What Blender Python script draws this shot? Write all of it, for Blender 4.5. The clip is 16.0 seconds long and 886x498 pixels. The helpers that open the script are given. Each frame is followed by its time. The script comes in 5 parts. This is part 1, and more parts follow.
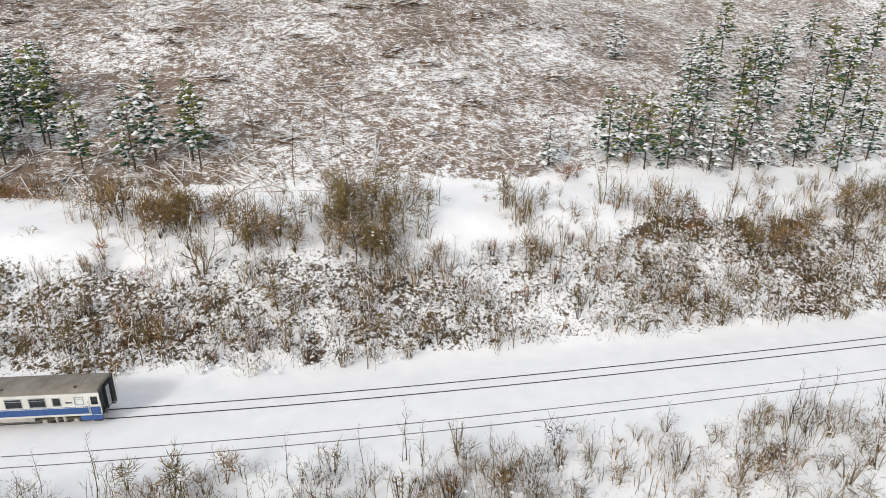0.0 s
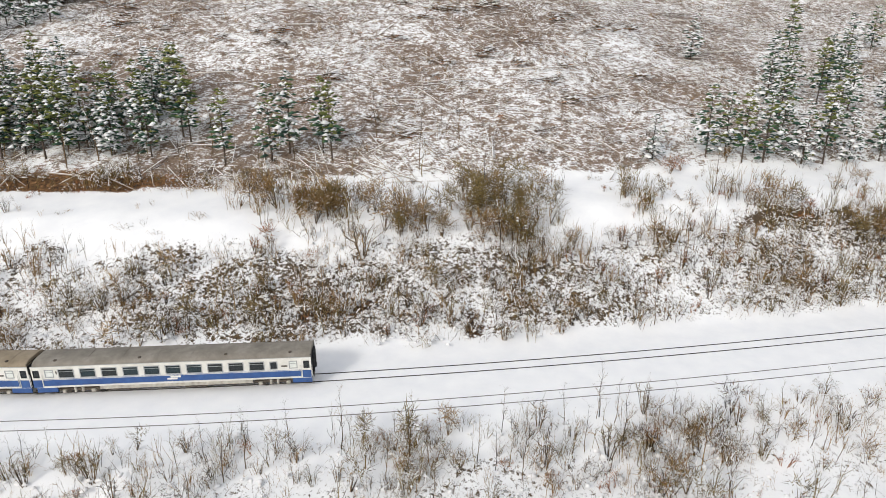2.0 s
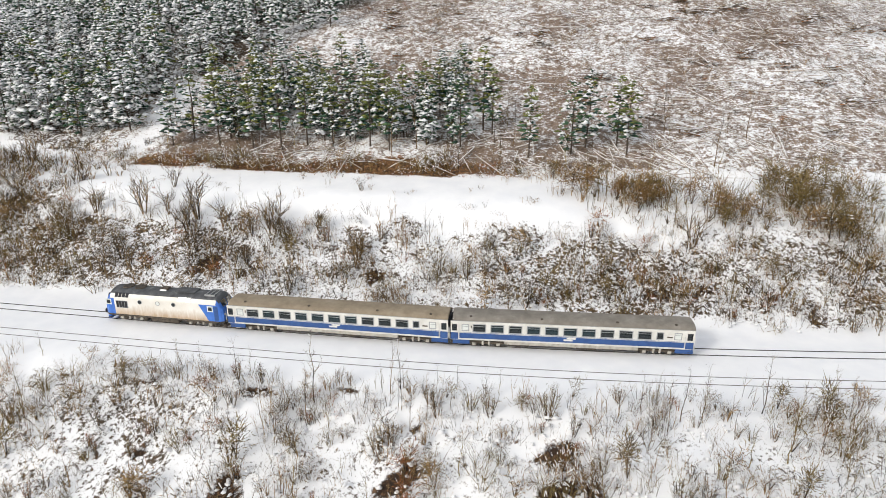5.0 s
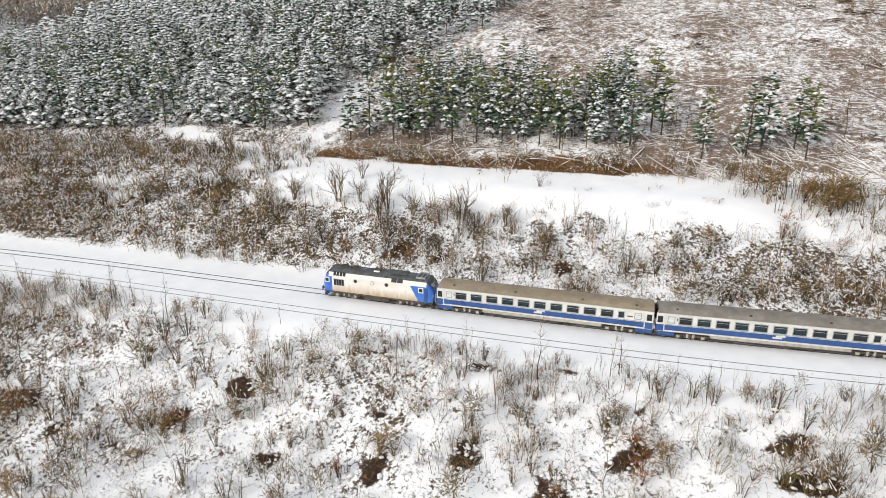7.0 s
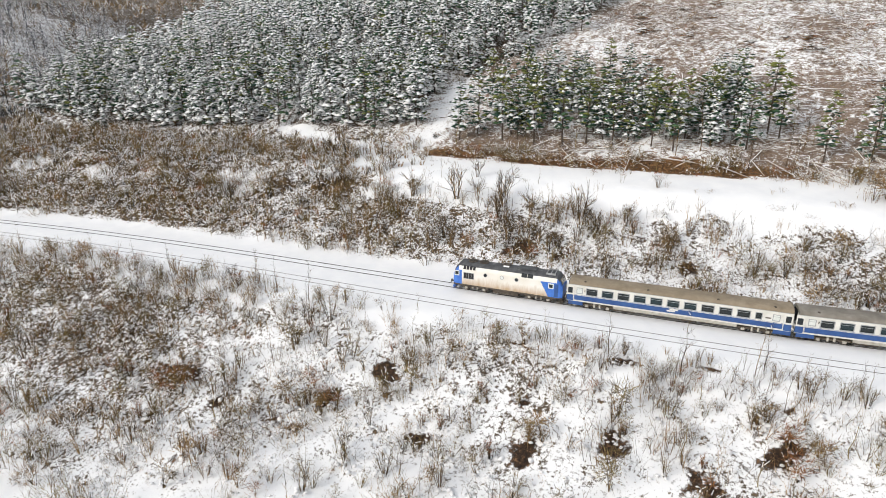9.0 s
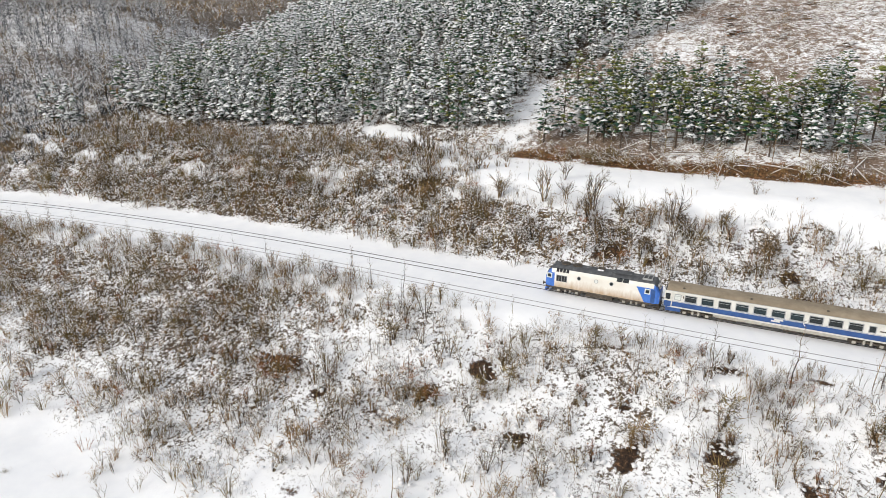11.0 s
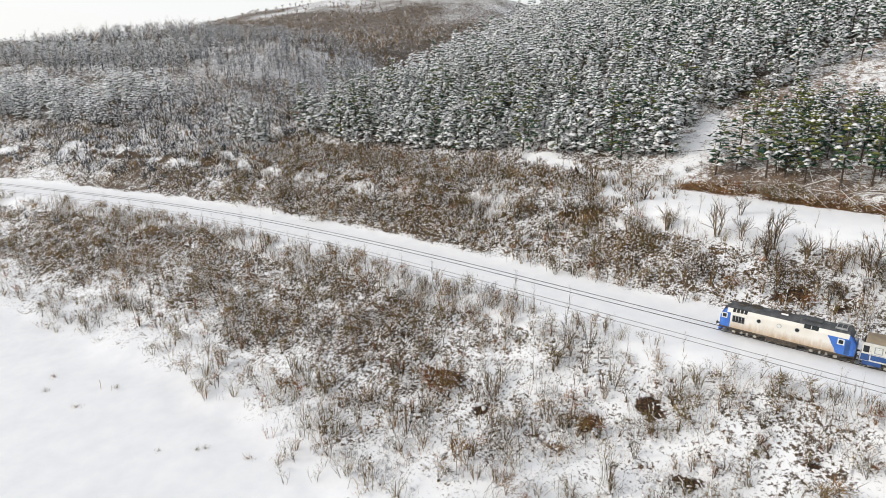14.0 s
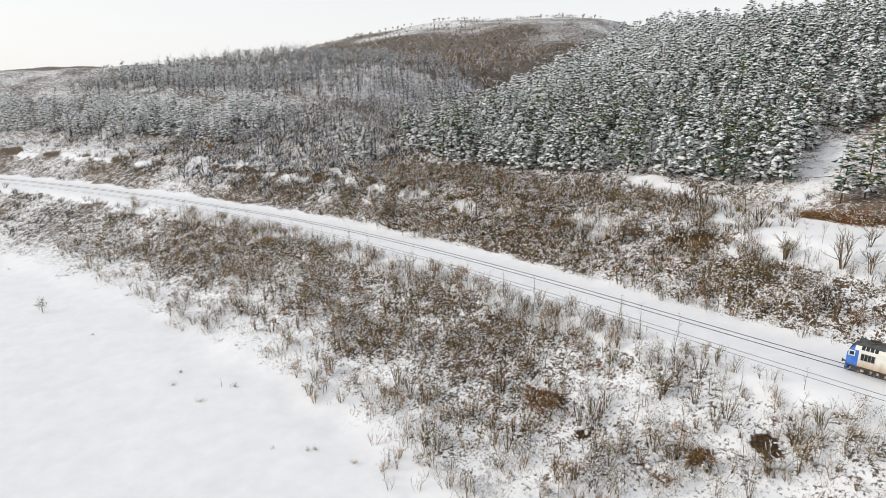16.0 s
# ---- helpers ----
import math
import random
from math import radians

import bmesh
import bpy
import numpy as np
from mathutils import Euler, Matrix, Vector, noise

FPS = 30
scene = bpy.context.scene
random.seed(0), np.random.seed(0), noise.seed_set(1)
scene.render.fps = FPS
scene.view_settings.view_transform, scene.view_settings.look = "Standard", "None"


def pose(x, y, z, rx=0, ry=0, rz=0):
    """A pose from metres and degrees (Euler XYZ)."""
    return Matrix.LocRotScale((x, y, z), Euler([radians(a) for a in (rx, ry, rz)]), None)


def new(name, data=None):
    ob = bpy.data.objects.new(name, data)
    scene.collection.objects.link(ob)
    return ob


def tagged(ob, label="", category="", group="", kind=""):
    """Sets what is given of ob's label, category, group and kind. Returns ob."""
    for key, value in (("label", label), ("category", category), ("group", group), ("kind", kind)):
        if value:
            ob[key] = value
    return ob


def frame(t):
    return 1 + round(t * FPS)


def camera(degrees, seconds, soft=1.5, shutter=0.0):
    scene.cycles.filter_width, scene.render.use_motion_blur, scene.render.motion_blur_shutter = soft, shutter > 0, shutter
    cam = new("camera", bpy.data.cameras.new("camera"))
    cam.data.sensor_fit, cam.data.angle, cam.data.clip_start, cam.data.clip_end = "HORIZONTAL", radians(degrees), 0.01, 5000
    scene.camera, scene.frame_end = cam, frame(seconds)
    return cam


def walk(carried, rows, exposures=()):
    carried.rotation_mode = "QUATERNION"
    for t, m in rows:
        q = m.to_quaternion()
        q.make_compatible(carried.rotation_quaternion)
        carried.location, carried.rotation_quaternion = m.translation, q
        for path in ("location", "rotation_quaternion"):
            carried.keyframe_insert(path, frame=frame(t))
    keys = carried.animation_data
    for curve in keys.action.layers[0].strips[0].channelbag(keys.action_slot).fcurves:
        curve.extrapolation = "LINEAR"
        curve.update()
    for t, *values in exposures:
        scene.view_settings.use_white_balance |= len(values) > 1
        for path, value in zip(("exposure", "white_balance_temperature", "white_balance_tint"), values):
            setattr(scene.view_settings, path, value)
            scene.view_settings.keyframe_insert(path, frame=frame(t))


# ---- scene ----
cam = camera(72.0, 16.0, 0.4)
METRES, EYE, TILT, LEAN, TURN = 84.0, 30.3, -19.0, 0.0, 0.0
ROWS = [
    (0.0, 0.0, 0.0, 0.0, 0.0, 0.0, -0.0),
    (0.5, -0.0395, -0.0149, -0.0048, 0.4, -0.01, -0.17),
    (1.0, -0.0846, -0.0309, -0.0101, 0.51, -0.02, -0.24),
    (1.5, -0.1342, -0.0478, -0.0166, 0.49, 0.02, -0.22),
    (2.0, -0.1866, -0.0643, -0.0234, 0.52, 0.09, -0.21),
    (2.5, -0.2425, -0.0804, -0.0299, 1.3, 0.13, -0.45),
    (3.0, -0.2983, -0.0968, -0.0363, 2.74, 0.18, -0.95),
    (3.5, -0.3541, -0.1132, -0.0427, 4.12, 0.2, -1.42),
    (4.0, -0.4079, -0.1302, -0.0491, 5.93, 0.21, -2.04),
    (4.5, -0.4592, -0.1483, -0.055, 8.01, 0.13, -2.75),
    (5.0, -0.5074, -0.1672, -0.0616, 10.07, 0.05, -3.47),
    (7.5, -0.6908, -0.2746, -0.095, 18.68, -0.62, -6.27),
    (8.0, -0.7182, -0.2944, -0.101, 19.95, -0.75, -6.66),
    (8.5, -0.7407, -0.3106, -0.1059, 21.11, -0.86, -7.04),
    (9.0, -0.7592, -0.324, -0.1089, 22.02, -0.96, -7.32),
    (11.5, -0.8213, -0.3688, -0.1186, 28.68, -1.73, -9.29),
    (12.0, -0.8288, -0.3763, -0.1202, 30.53, -1.73, -9.82),
    (12.5, -0.8351, -0.3841, -0.1219, 32.53, -1.63, -10.4),
    (13.0, -0.8401, -0.3917, -0.1237, 34.94, -1.61, -11.06),
    (13.5, -0.8446, -0.3996, -0.1245, 37.31, -1.66, -11.68),
    (14.0, -0.8485, -0.4076, -0.1259, 39.56, -1.67, -12.25),
    (14.5, -0.8512, -0.4157, -0.1267, 41.72, -1.72, -12.77),
    (15.0, -0.8537, -0.4241, -0.1285, 43.9, -1.77, -13.3),
    (15.5, -0.8555, -0.4331, -0.1298, 46.08, -1.86, -13.8),
    (16.0, -0.8565, -0.4417, -0.1311, 48.08, -1.9, -14.23),
]
walk(cam, [(t, pose(0, 0, EYE, TILT, LEAN, TURN) @ pose(METRES * x, METRES * y, METRES * z, 90 + pitch, roll, yaw)) for t, x, y, z, yaw, pitch, roll in ROWS], exposures=[(0.0, 0.12), (8.0, 0.2), (13.0, 0.12), (16.0, 0.03)])

# ---- world and light: bright, thinly overcast winter day ----
SUN_EL, SUN_AZ = 30.0, 218.0
world = bpy.data.worlds.new("sky")
scene.world = world
world.use_nodes = True
wn, wl = world.node_tree.nodes, world.node_tree.links
sky = wn.new("ShaderNodeTexSky")
sky.sky_type, sky.sun_disc = "NISHITA", False
sky.sun_elevation, sky.sun_rotation = radians(SUN_EL), radians(SUN_AZ)
sky.air_density, sky.dust_density, sky.ozone_density = 1.0, 4.0, 1.0
cloud = wn.new("ShaderNodeMix")
cloud.data_type = "RGBA"
cloud.inputs[0].default_value = 0.7
coord = wn.new("ShaderNodeTexCoord")
height = wn.new("ShaderNodeSeparateXYZ")
wl.new(coord.outputs["Generated"], height.inputs[0])
veil = wn.new("ShaderNodeValToRGB")
veil.color_ramp.elements[0].position, veil.color_ramp.elements[0].color = 0.0, (1.0, 1.0, 1.0, 1)
veil.color_ramp.elements[1].position, veil.color_ramp.elements[1].color = 0.55, (0.625, 0.64, 0.665, 1)
wl.new(height.outputs[2], veil.inputs[0])
thick = wn.new("ShaderNodeVectorMath")
thick.operation = "SCALE"
thick.inputs["Scale"].default_value = 10.8
wl.new(veil.outputs[0], thick.inputs[0])
wl.new(thick.outputs[0], cloud.inputs[7])
wl.new(sky.outputs[0], cloud.inputs[6])
wl.new(cloud.outputs[2], wn["Background"].inputs[0])
wn["Background"].inputs[1].default_value = 0.115
sun = new("sun", bpy.data.lights.new("sun", "SUN"))
sun.data.energy, sun.data.angle, sun.data.color = 1.45, radians(10), (1.0, 0.96, 0.89)
sun.matrix_world = pose(0, 0, 200, 90 - SUN_EL, 0, 180 - SUN_AZ)


# ---- materials ----
def material(name):
    m = bpy.data.materials.new(name)
    m.use_nodes = True
    nt = m.node_tree
    return m, nt, nt.nodes["Principled BSDF"]


def noise_node(nt, scale, detail=4.0, rough=0.6, coord=None, twist=0.0):
    n = nt.nodes.new("ShaderNodeTexNoise")
    n.inputs["Distortion"].default_value = twist
    n.inputs["Scale"].default_value, n.inputs["Detail"].default_value, n.inputs["Roughness"].default_value = scale, detail, rough
    if coord:
        nt.links.new(coord, n.inputs["Vector"])
    return n.outputs["Fac"]


def ramp(nt, fac, stops):
    r = nt.nodes.new("ShaderNodeValToRGB")
    e = r.color_ramp.elements
    while len(e) < len(stops):
        e.new(0.5)
    for el, (p, c) in zip(e, stops):
        el.position, el.color = p, (*c, 1)
    nt.links.new(fac, r.inputs[0])
    return r.outputs[0]


def blend(nt, fac, a, b):
    m = nt.nodes.new("ShaderNodeMix")
    m.data_type = "RGBA"
    for sock, v in ((m.inputs[0], fac), (m.inputs[6], a), (m.inputs[7], b)):
        if isinstance(v, (int, float)):
            sock.default_value = v
        elif isinstance(v, tuple):
            sock.default_value = (*v, 1)
        else:
            nt.links.new(v, sock)
    return m.outputs[2]


def maths(nt, op, a, b, clamp=False):
    m = nt.nodes.new("ShaderNodeMath")
    m.operation, m.use_clamp = op, clamp
    for sock, v in zip(m.inputs, (a, b)):
        if isinstance(v, (int, float)):
            sock.default_value = v
        else:
            nt.links.new(v, sock)
    return m.outputs[0]


def bump(nt, bsdf, height, strength=0.4, distance=0.05):
    b = nt.nodes.new("ShaderNodeBump")
    b.inputs["Strength"].default_value, b.inputs["Distance"].default_value = strength, distance
    nt.links.new(height, b.inputs["Height"])
    nt.links.new(b.outputs[0], bsdf.inputs["Normal"])


def world_coord(nt):
    return nt.nodes.new("ShaderNodeNewGeometry").outputs["Position"]


def streaks(nt, pos, turn):
    """Noise drawn out along one direction of the ground, as slash lies."""
    mp = nt.nodes.new("ShaderNodeMapping")
    mp.inputs["Rotation"].default_value = (0, 0, math.radians(turn))
    mp.inputs["Scale"].default_value = (0.8, 2.4, 1.0)
    nt.links.new(pos, mp.inputs["Vector"])
    return noise_node(nt, 1.9, 8, 0.76, mp.outputs[0], 0.5)


def ground_material():
    m, nt, bs = material("snowy_ground")
    pos = world_coord(nt)
    a = nt.nodes.new("ShaderNodeAttribute")
    a.attribute_name = "litter"
    s = nt.nodes.new("ShaderNodeAttribute")
    s.attribute_name = "soil"
    cut = nt.nodes.new("ShaderNodeAttribute")
    cut.attribute_name = "felled"
    fine = noise_node(nt, 2.7, 8, 0.74, pos, 0.3)
    drift = noise_node(nt, 0.8, 4, 0.6, pos, 0.4)
    lying = maths(nt, "ADD", maths(nt, "MULTIPLY", streaks(nt, pos, -34), 0.5), maths(nt, "MULTIPLY", streaks(nt, pos, 48), 0.5))
    lying = maths(nt, "ADD", maths(nt, "MULTIPLY", maths(nt, "SUBTRACT", lying, 0.5), 1.5), 0.5)
    mid = noise_node(nt, 0.35, 4, 0.6, pos)
    big = noise_node(nt, 0.06, 3, 0.5, pos)
    snow = ramp(nt, mid, [(0.3, (0.80, 0.81, 0.83)), (0.7, (0.875, 0.88, 0.885))])
    earth = ramp(nt, noise_node(nt, 3.2, 5, 0.7, pos), [(0.36, (0.010, 0.007, 0.004)), (0.5, (0.065, 0.042, 0.020)), (0.66, (0.26, 0.17, 0.08))])
    earth = blend(nt, ramp(nt, big, [(0.42, (0, 0, 0)), (0.6, (1, 1, 1))]), earth, (0.085, 0.062, 0.042))
    earth = blend(nt, maths(nt, "MULTIPLY", cut.outputs["Fac"], 0.7), earth, ramp(nt, lying, [(0.36, (0.045, 0.028, 0.02)), (0.48, (0.20, 0.14, 0.105)), (0.62, (0.40, 0.31, 0.25))]))
    mixed = maths(nt, "ADD", maths(nt, "MULTIPLY", fine, 0.62), maths(nt, "ADD", maths(nt, "MULTIPLY", mid, 0.14), maths(nt, "MULTIPLY", drift, 0.24)))
    mixed = blend(nt, maths(nt, "MULTIPLY", cut.outputs["Fac"], 0.5), mixed, lying)
    thr = maths(nt, "SUBTRACT", 0.785, maths(nt, "MULTIPLY", a.outputs["Fac"], 0.46))
    thr = maths(nt, "SUBTRACT", thr, maths(nt, "MULTIPLY", big, 0.05))
    patch = noise_node(nt, 0.13, 4, 0.6, pos, 0.5)
    thr = maths(nt, "SUBTRACT", thr, maths(nt, "MULTIPLY", maths(nt, "MULTIPLY", maths(nt, "SUBTRACT", patch, 0.49), 0.10), cut.outputs["Fac"]))
    thr = maths(nt, "SUBTRACT", thr, maths(nt, "MULTIPLY", maths(nt, "MULTIPLY", maths(nt, "SUBTRACT", drift, 0.5), 0.22), cut.outputs["Fac"]))
    # near-black noise spots: shade between the brush painted into the ground colour
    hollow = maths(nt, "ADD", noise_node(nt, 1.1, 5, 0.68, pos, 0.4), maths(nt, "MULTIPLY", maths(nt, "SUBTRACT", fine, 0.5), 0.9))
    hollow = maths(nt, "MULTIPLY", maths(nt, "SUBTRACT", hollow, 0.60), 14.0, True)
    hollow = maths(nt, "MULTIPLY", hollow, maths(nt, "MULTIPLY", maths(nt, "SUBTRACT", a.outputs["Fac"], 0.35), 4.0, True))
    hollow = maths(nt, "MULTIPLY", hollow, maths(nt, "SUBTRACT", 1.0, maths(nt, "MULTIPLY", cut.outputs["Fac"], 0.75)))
    bare = maths(nt, "MULTIPLY", maths(nt, "SUBTRACT", mixed, thr), 22.0, True)
    soil = maths(nt, "MULTIPLY", maths(nt, "SUBTRACT", maths(nt, "ADD", s.outputs["Fac"], maths(nt, "MULTIPLY", maths(nt, "ADD", fine, drift), 1.1)), 1.6), 5.0, True)
    col = blend(nt, bare, snow, earth)
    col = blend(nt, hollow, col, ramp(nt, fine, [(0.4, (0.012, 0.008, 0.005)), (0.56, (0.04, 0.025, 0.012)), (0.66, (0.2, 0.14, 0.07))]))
    col = blend(nt, soil, col, ramp(nt, fine, [(0.40, (0.012, 0.008, 0.006)), (0.54, (0.05, 0.028, 0.015)), (0.66, (0.22, 0.12, 0.06))]))
    leafy = nt.nodes.new("ShaderNodeAttribute")
    leafy.attribute_name = "leafy"
    leaves = maths(nt, "MULTIPLY", maths(nt, "SUBTRACT", maths(nt, "ADD", leafy.outputs["Fac"], maths(nt, "MULTIPLY", fine, 2.2)), 1.72), 5.0, True)
    col = blend(nt, leaves, col, ramp(nt, fine, [(0.40, (0.025, 0.014, 0.008)), (0.52, (0.13, 0.065, 0.026)), (0.66, (0.36, 0.20, 0.09))]))
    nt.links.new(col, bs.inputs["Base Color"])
    bs.inputs["Roughness"].default_value = 0.75
    bs.inputs["Specular IOR Level"].default_value = 0.25
    bump(nt, bs, mixed, 0.4, 0.12)
    return m


def plain(name, stops, scale=3.0, rough=0.6, metal=0.0, detail=4.0, relief=0.0, island=0.0):
    """A material that varies between the colours of stops by noise in the world's metres."""
    m, nt, bs = material(name)
    pos = world_coord(nt)
    f = noise_node(nt, scale, detail, 0.65, pos)
    if island:
        g = nt.nodes.new("ShaderNodeNewGeometry").outputs["Random Per Island"]
        f = maths(nt, "ADD", maths(nt, "MULTIPLY", f, 1 - island), maths(nt, "MULTIPLY", g, island))
    nt.links.new(ramp(nt, f, stops), bs.inputs["Base Color"])
    bs.inputs["Roughness"].default_value, bs.inputs["Metallic"].default_value = rough, metal
    if relief:
        bump(nt, bs, f, 0.5, relief)
    return m


GROUND = ground_material()
SNOW = plain("clinging_snow", [(0.3, (0.82, 0.82, 0.84)), (0.7, (0.90, 0.90, 0.90))], 4.0, 0.75)
TWIG = plain("bare_twigs", [(0.28, (0.008, 0.006, 0.004)), (0.42, (0.042, 0.027, 0.013)), (0.55, (0.155, 0.098, 0.044)), (0.72, (0.38, 0.26, 0.125))], 0.16, 0.85, island=0.45)
BARK = plain("pine_bark", [(0.3, (0.035, 0.027, 0.02)), (0.7, (0.12, 0.088, 0.065))], 6.0, 0.9, relief=0.02)
NEEDLE = plain("pine_needles", [(0.3, (0.008, 0.032, 0.022)), (0.5, (0.020, 0.075, 0.048)), (0.72, (0.070, 0.14, 0.055))], 0.12, 0.7, island=0.5)
LOGWOOD = plain("grey_log_wood", [(0.3, (0.12, 0.09, 0.07)), (0.5, (0.38, 0.33, 0.28)), (0.75, (0.62, 0.57, 0.51))], 0.5, 0.85, island=0.5)
STEEL = plain("rail_steel", [(0.3, (0.035, 0.032, 0.03)), (0.7, (0.10, 0.085, 0.075))], 2.0, 0.5, 0.6)

# ---- the line of the railway ----
TRACK_X = np.array([-900, -420, -340, -290, -235, -180, -120, -65, -25, 10, 60, 120, 700])
TRACK_SLOPE = np.array([0.55, 0.5, 0.43, 0.34, 0.27, 0.11, 0.0, 0.02, 0.13, 0.19, 0.22, 0.25, 0.3])
GX = np.arange(-900, 700, 1.0)
GS = np.interp(GX, TRACK_X, TRACK_SLOPE)
GS = np.convolve(np.pad(GS, 15, mode="edge"), np.ones(31) / 31, mode="valid")
GY = np.cumsum(GS)
GY += 41.55 - np.interp(-100.0, GX, GY)
SPACING = 5.7


def track(x):
    """The y of the train's track at x, and its slope there."""
    return np.interp(x, GX, GY), np.interp(x, GX, GS)


def value_noise(x, y, cell, seed):
    """Smooth noise from -1 to 1 on cells of that many metres."""
    rng = np.random.RandomState(seed)
    g = rng.uniform(-1, 1, (256, 256))
    u, v = np.asarray(x) / cell, np.asarray(y) / cell
    i, j = np.floor(u).astype(int), np.floor(v).astype(int)
    a, b = u - i, v - j
    a, b = a * a * (3 - 2 * a), b * b * (3 - 2 * b)
    i, j = i % 256, j % 256
    i1, j1 = (i + 1) % 256, (j + 1) % 256
    return (g[i, j] * (1 - a) + g[i1, j] * a) * (1 - b) + (g[i, j1] * (1 - a) + g[i1, j1] * a) * b


def smooth(a, b, v):
    w = np.clip((np.asarray(v, float) - a) / (b - a), 0, 1)
    return w * w * (3 - 2 * w)


def offset(x, y):
    """Metres from the train's track, uphill positive."""
    yc, s = track(x)
    return (y - yc) / np.hypot(1, s)


HOLLOWS = ((-118.2, 18.4, 3.0), (-102.4, 16.6, 2.6), (-99.7, 21.0, 2.6), (-110.4, 16.6, 2.0), (-54.1, 26.0, 2.4), (-77.8, 24.8, 2.0), (-86.2, 52.2, 2.8), (-82.0, 52.0, 2.2), (-93.2, 24.0, 2.2), (-26.0, 55.5, 2.2),
           (-22.8, 55.4, 1.8), (-82.4, 23.3, 1.6), (-86.3, 18.7, 1.8), (-76.3, 19.8, 1.8), (-68.2, 30.2, 1.6), (-64.0, 27.6, 1.4), (-60.8, 21.2, 1.7), (-41.2, 28.5, 1.8), (-40.8, 25.4, 2.3), (-52.8, 30.3, 1.3),
           (-29.8, 54.0, 1.8), (-63.9, 51.8, 1.7), (-109.2, 48.6, 2.0), (-12.7, 53.9, 1.7), (-60.8, 32.0, 1.2), (-68.3, 22.3, 1.5), (-46.8, 52.6, 1.6))


def hollow_at(x, y):
    """The bare brown hollows under the brush, 0 to 1."""
    x, y = x + 1.2 * value_noise(x, y, 3.1, 24), y + 0.9 * value_noise(x, y, 2.6, 20)
    out = np.zeros_like(np.asarray(x, float))
    for hx, hy, hr in HOLLOWS:
        out = np.maximum(out, np.exp(-(((x - hx) / (1.25 * hr)) ** 2 + ((y - hy) / (0.7 * hr)) ** 2)))
    return out


def terrain(x, y):
    x, y = np.asarray(x, float), np.asarray(y, float)
    d = offset(x, y)
    up = np.interp(d, [4.2, 6.5, 9.0, 14.0, 20.0, 23.0, 31.0, 33.0, 36.0], [-0.07, 0.5, 2.2, 5.6, 9.4, 10.3, 11.3, 12.2, 13.9])
    east = smooth(-10, 40, x)
    hill = 13.9 + (0.47 - 0.11 * east) * (d - 36)
    cap = 95.0
    hill = np.where(hill > 30, 30 + (cap - 30) * (1 - np.exp(-(hill - 30) / (cap - 30))), hill)
    # side valley beyond the nose of the pine hill, and the lower wooded hill after it
    nose = smooth(-238, -70, x)
    low = 13.9 + 0.42 * (d - 36)
    low = np.where(low > 22, 22 + 33 * (1 - np.exp(-(low - 22) / 33)), low)
    vale = 1 - 0.55 * np.exp(-((x + 0.45 * (y - 70) + 232) / 34) ** 2) * smooth(40, 90, d)
    hill = hill * nose + low * vale * (1 - nose)
    north = np.where(d > 36, hill, up)
    west = smooth(-20, -62, x)
    fall = np.interp(d, [-60, -43, -34, -24, -17, -10.5, -8.2], [-13.4, -12.9, -10.9, -7.6, -4.2, -0.6, -0.07])
    south = fall * (0.42 + 0.58 * west)
    z = np.where(d > 4.2, north, np.where(d < -8.2, south, -0.07))
    far = 64 * np.exp(-((((x + 760) / 330) ** 2 + ((y - 610) / 280) ** 2) ** 1.7)) + 40 * np.exp(-(((x + 250) / 420) ** 2 + ((y - 900) / 300) ** 2))
    z = z + far * smooth(150, 330, d)
    rough = smooth(4.5, 9, d) * (1 - 0.8 * smooth(21.5, 23.5, d) * (1 - smooth(30.5, 32.5, d))) + smooth(-9, -12, d) * (1 - 0.75 * smooth(-41, -46, d))
    z = z + rough * (0.35 * value_noise(x, y, 4.0, 3) + 0.18 * value_noise(x, y, 1.7, 4) + 0.7 * value_noise(x, y, 17.0, 5) * smooth(6, 14, np.abs(d)))
    z = z + 0.05 * value_noise(x, y, 2.2, 6) * smooth(2.5, 4.5, np.abs(d + 2.85) - 2.85) + 4.0 * value_noise(x, y, 70, 8) * smooth(60, 130, d)
    return z - 0.4 * hollow_at(x, y)


def mesh_of(name, verts, tris, mats, index=None, attributes=(), smooth_shade=False):
    """A mesh from arrays of vertices and triangles."""
    me = bpy.data.meshes.new(name)
    n = len(tris)
    me.vertices.add(len(verts))
    me.vertices.foreach_set("co", np.asarray(verts, np.float32).ravel())
    me.loops.add(3 * n)
    me.loops.foreach_set("vertex_index", np.asarray(tris, np.int32).ravel())
    me.polygons.add(n)
    me.polygons.foreach_set("loop_start", np.arange(0, 3 * n, 3, dtype=np.int32))
    for mt in mats:
        me.materials.append(mt)
    if index is not None:
        me.polygons.foreach_set("material_index", np.asarray(index, np.int32))
    if smooth_shade:
        me.polygons.foreach_set("use_smooth", np.ones(n, bool))
    me.update(calc_edges=True)
    for key, values in attributes:
        me.attributes.new(key, "FLOAT", "POINT").data.foreach_set("value", np.asarray(values, np.float32))
    return me


def axis(parts):
    return np.unique(np.concatenate([np.arange(a, b, s) for a, b, s in parts]))


def forest_road(x, y):
    """The narrow snowy road that climbs from the terrace along the foot of the pine wood, 0 to 1."""
    rd = np.interp(x, [-150, -141, -135, -126, -115, -104], [37, 35.2, 33.8, 32.2, 30.8, 28])
    return np.exp(-((offset(x, y) - rd) / 1.25) ** 4) * smooth(-150, -140, x) * smooth(-98, -108, x)


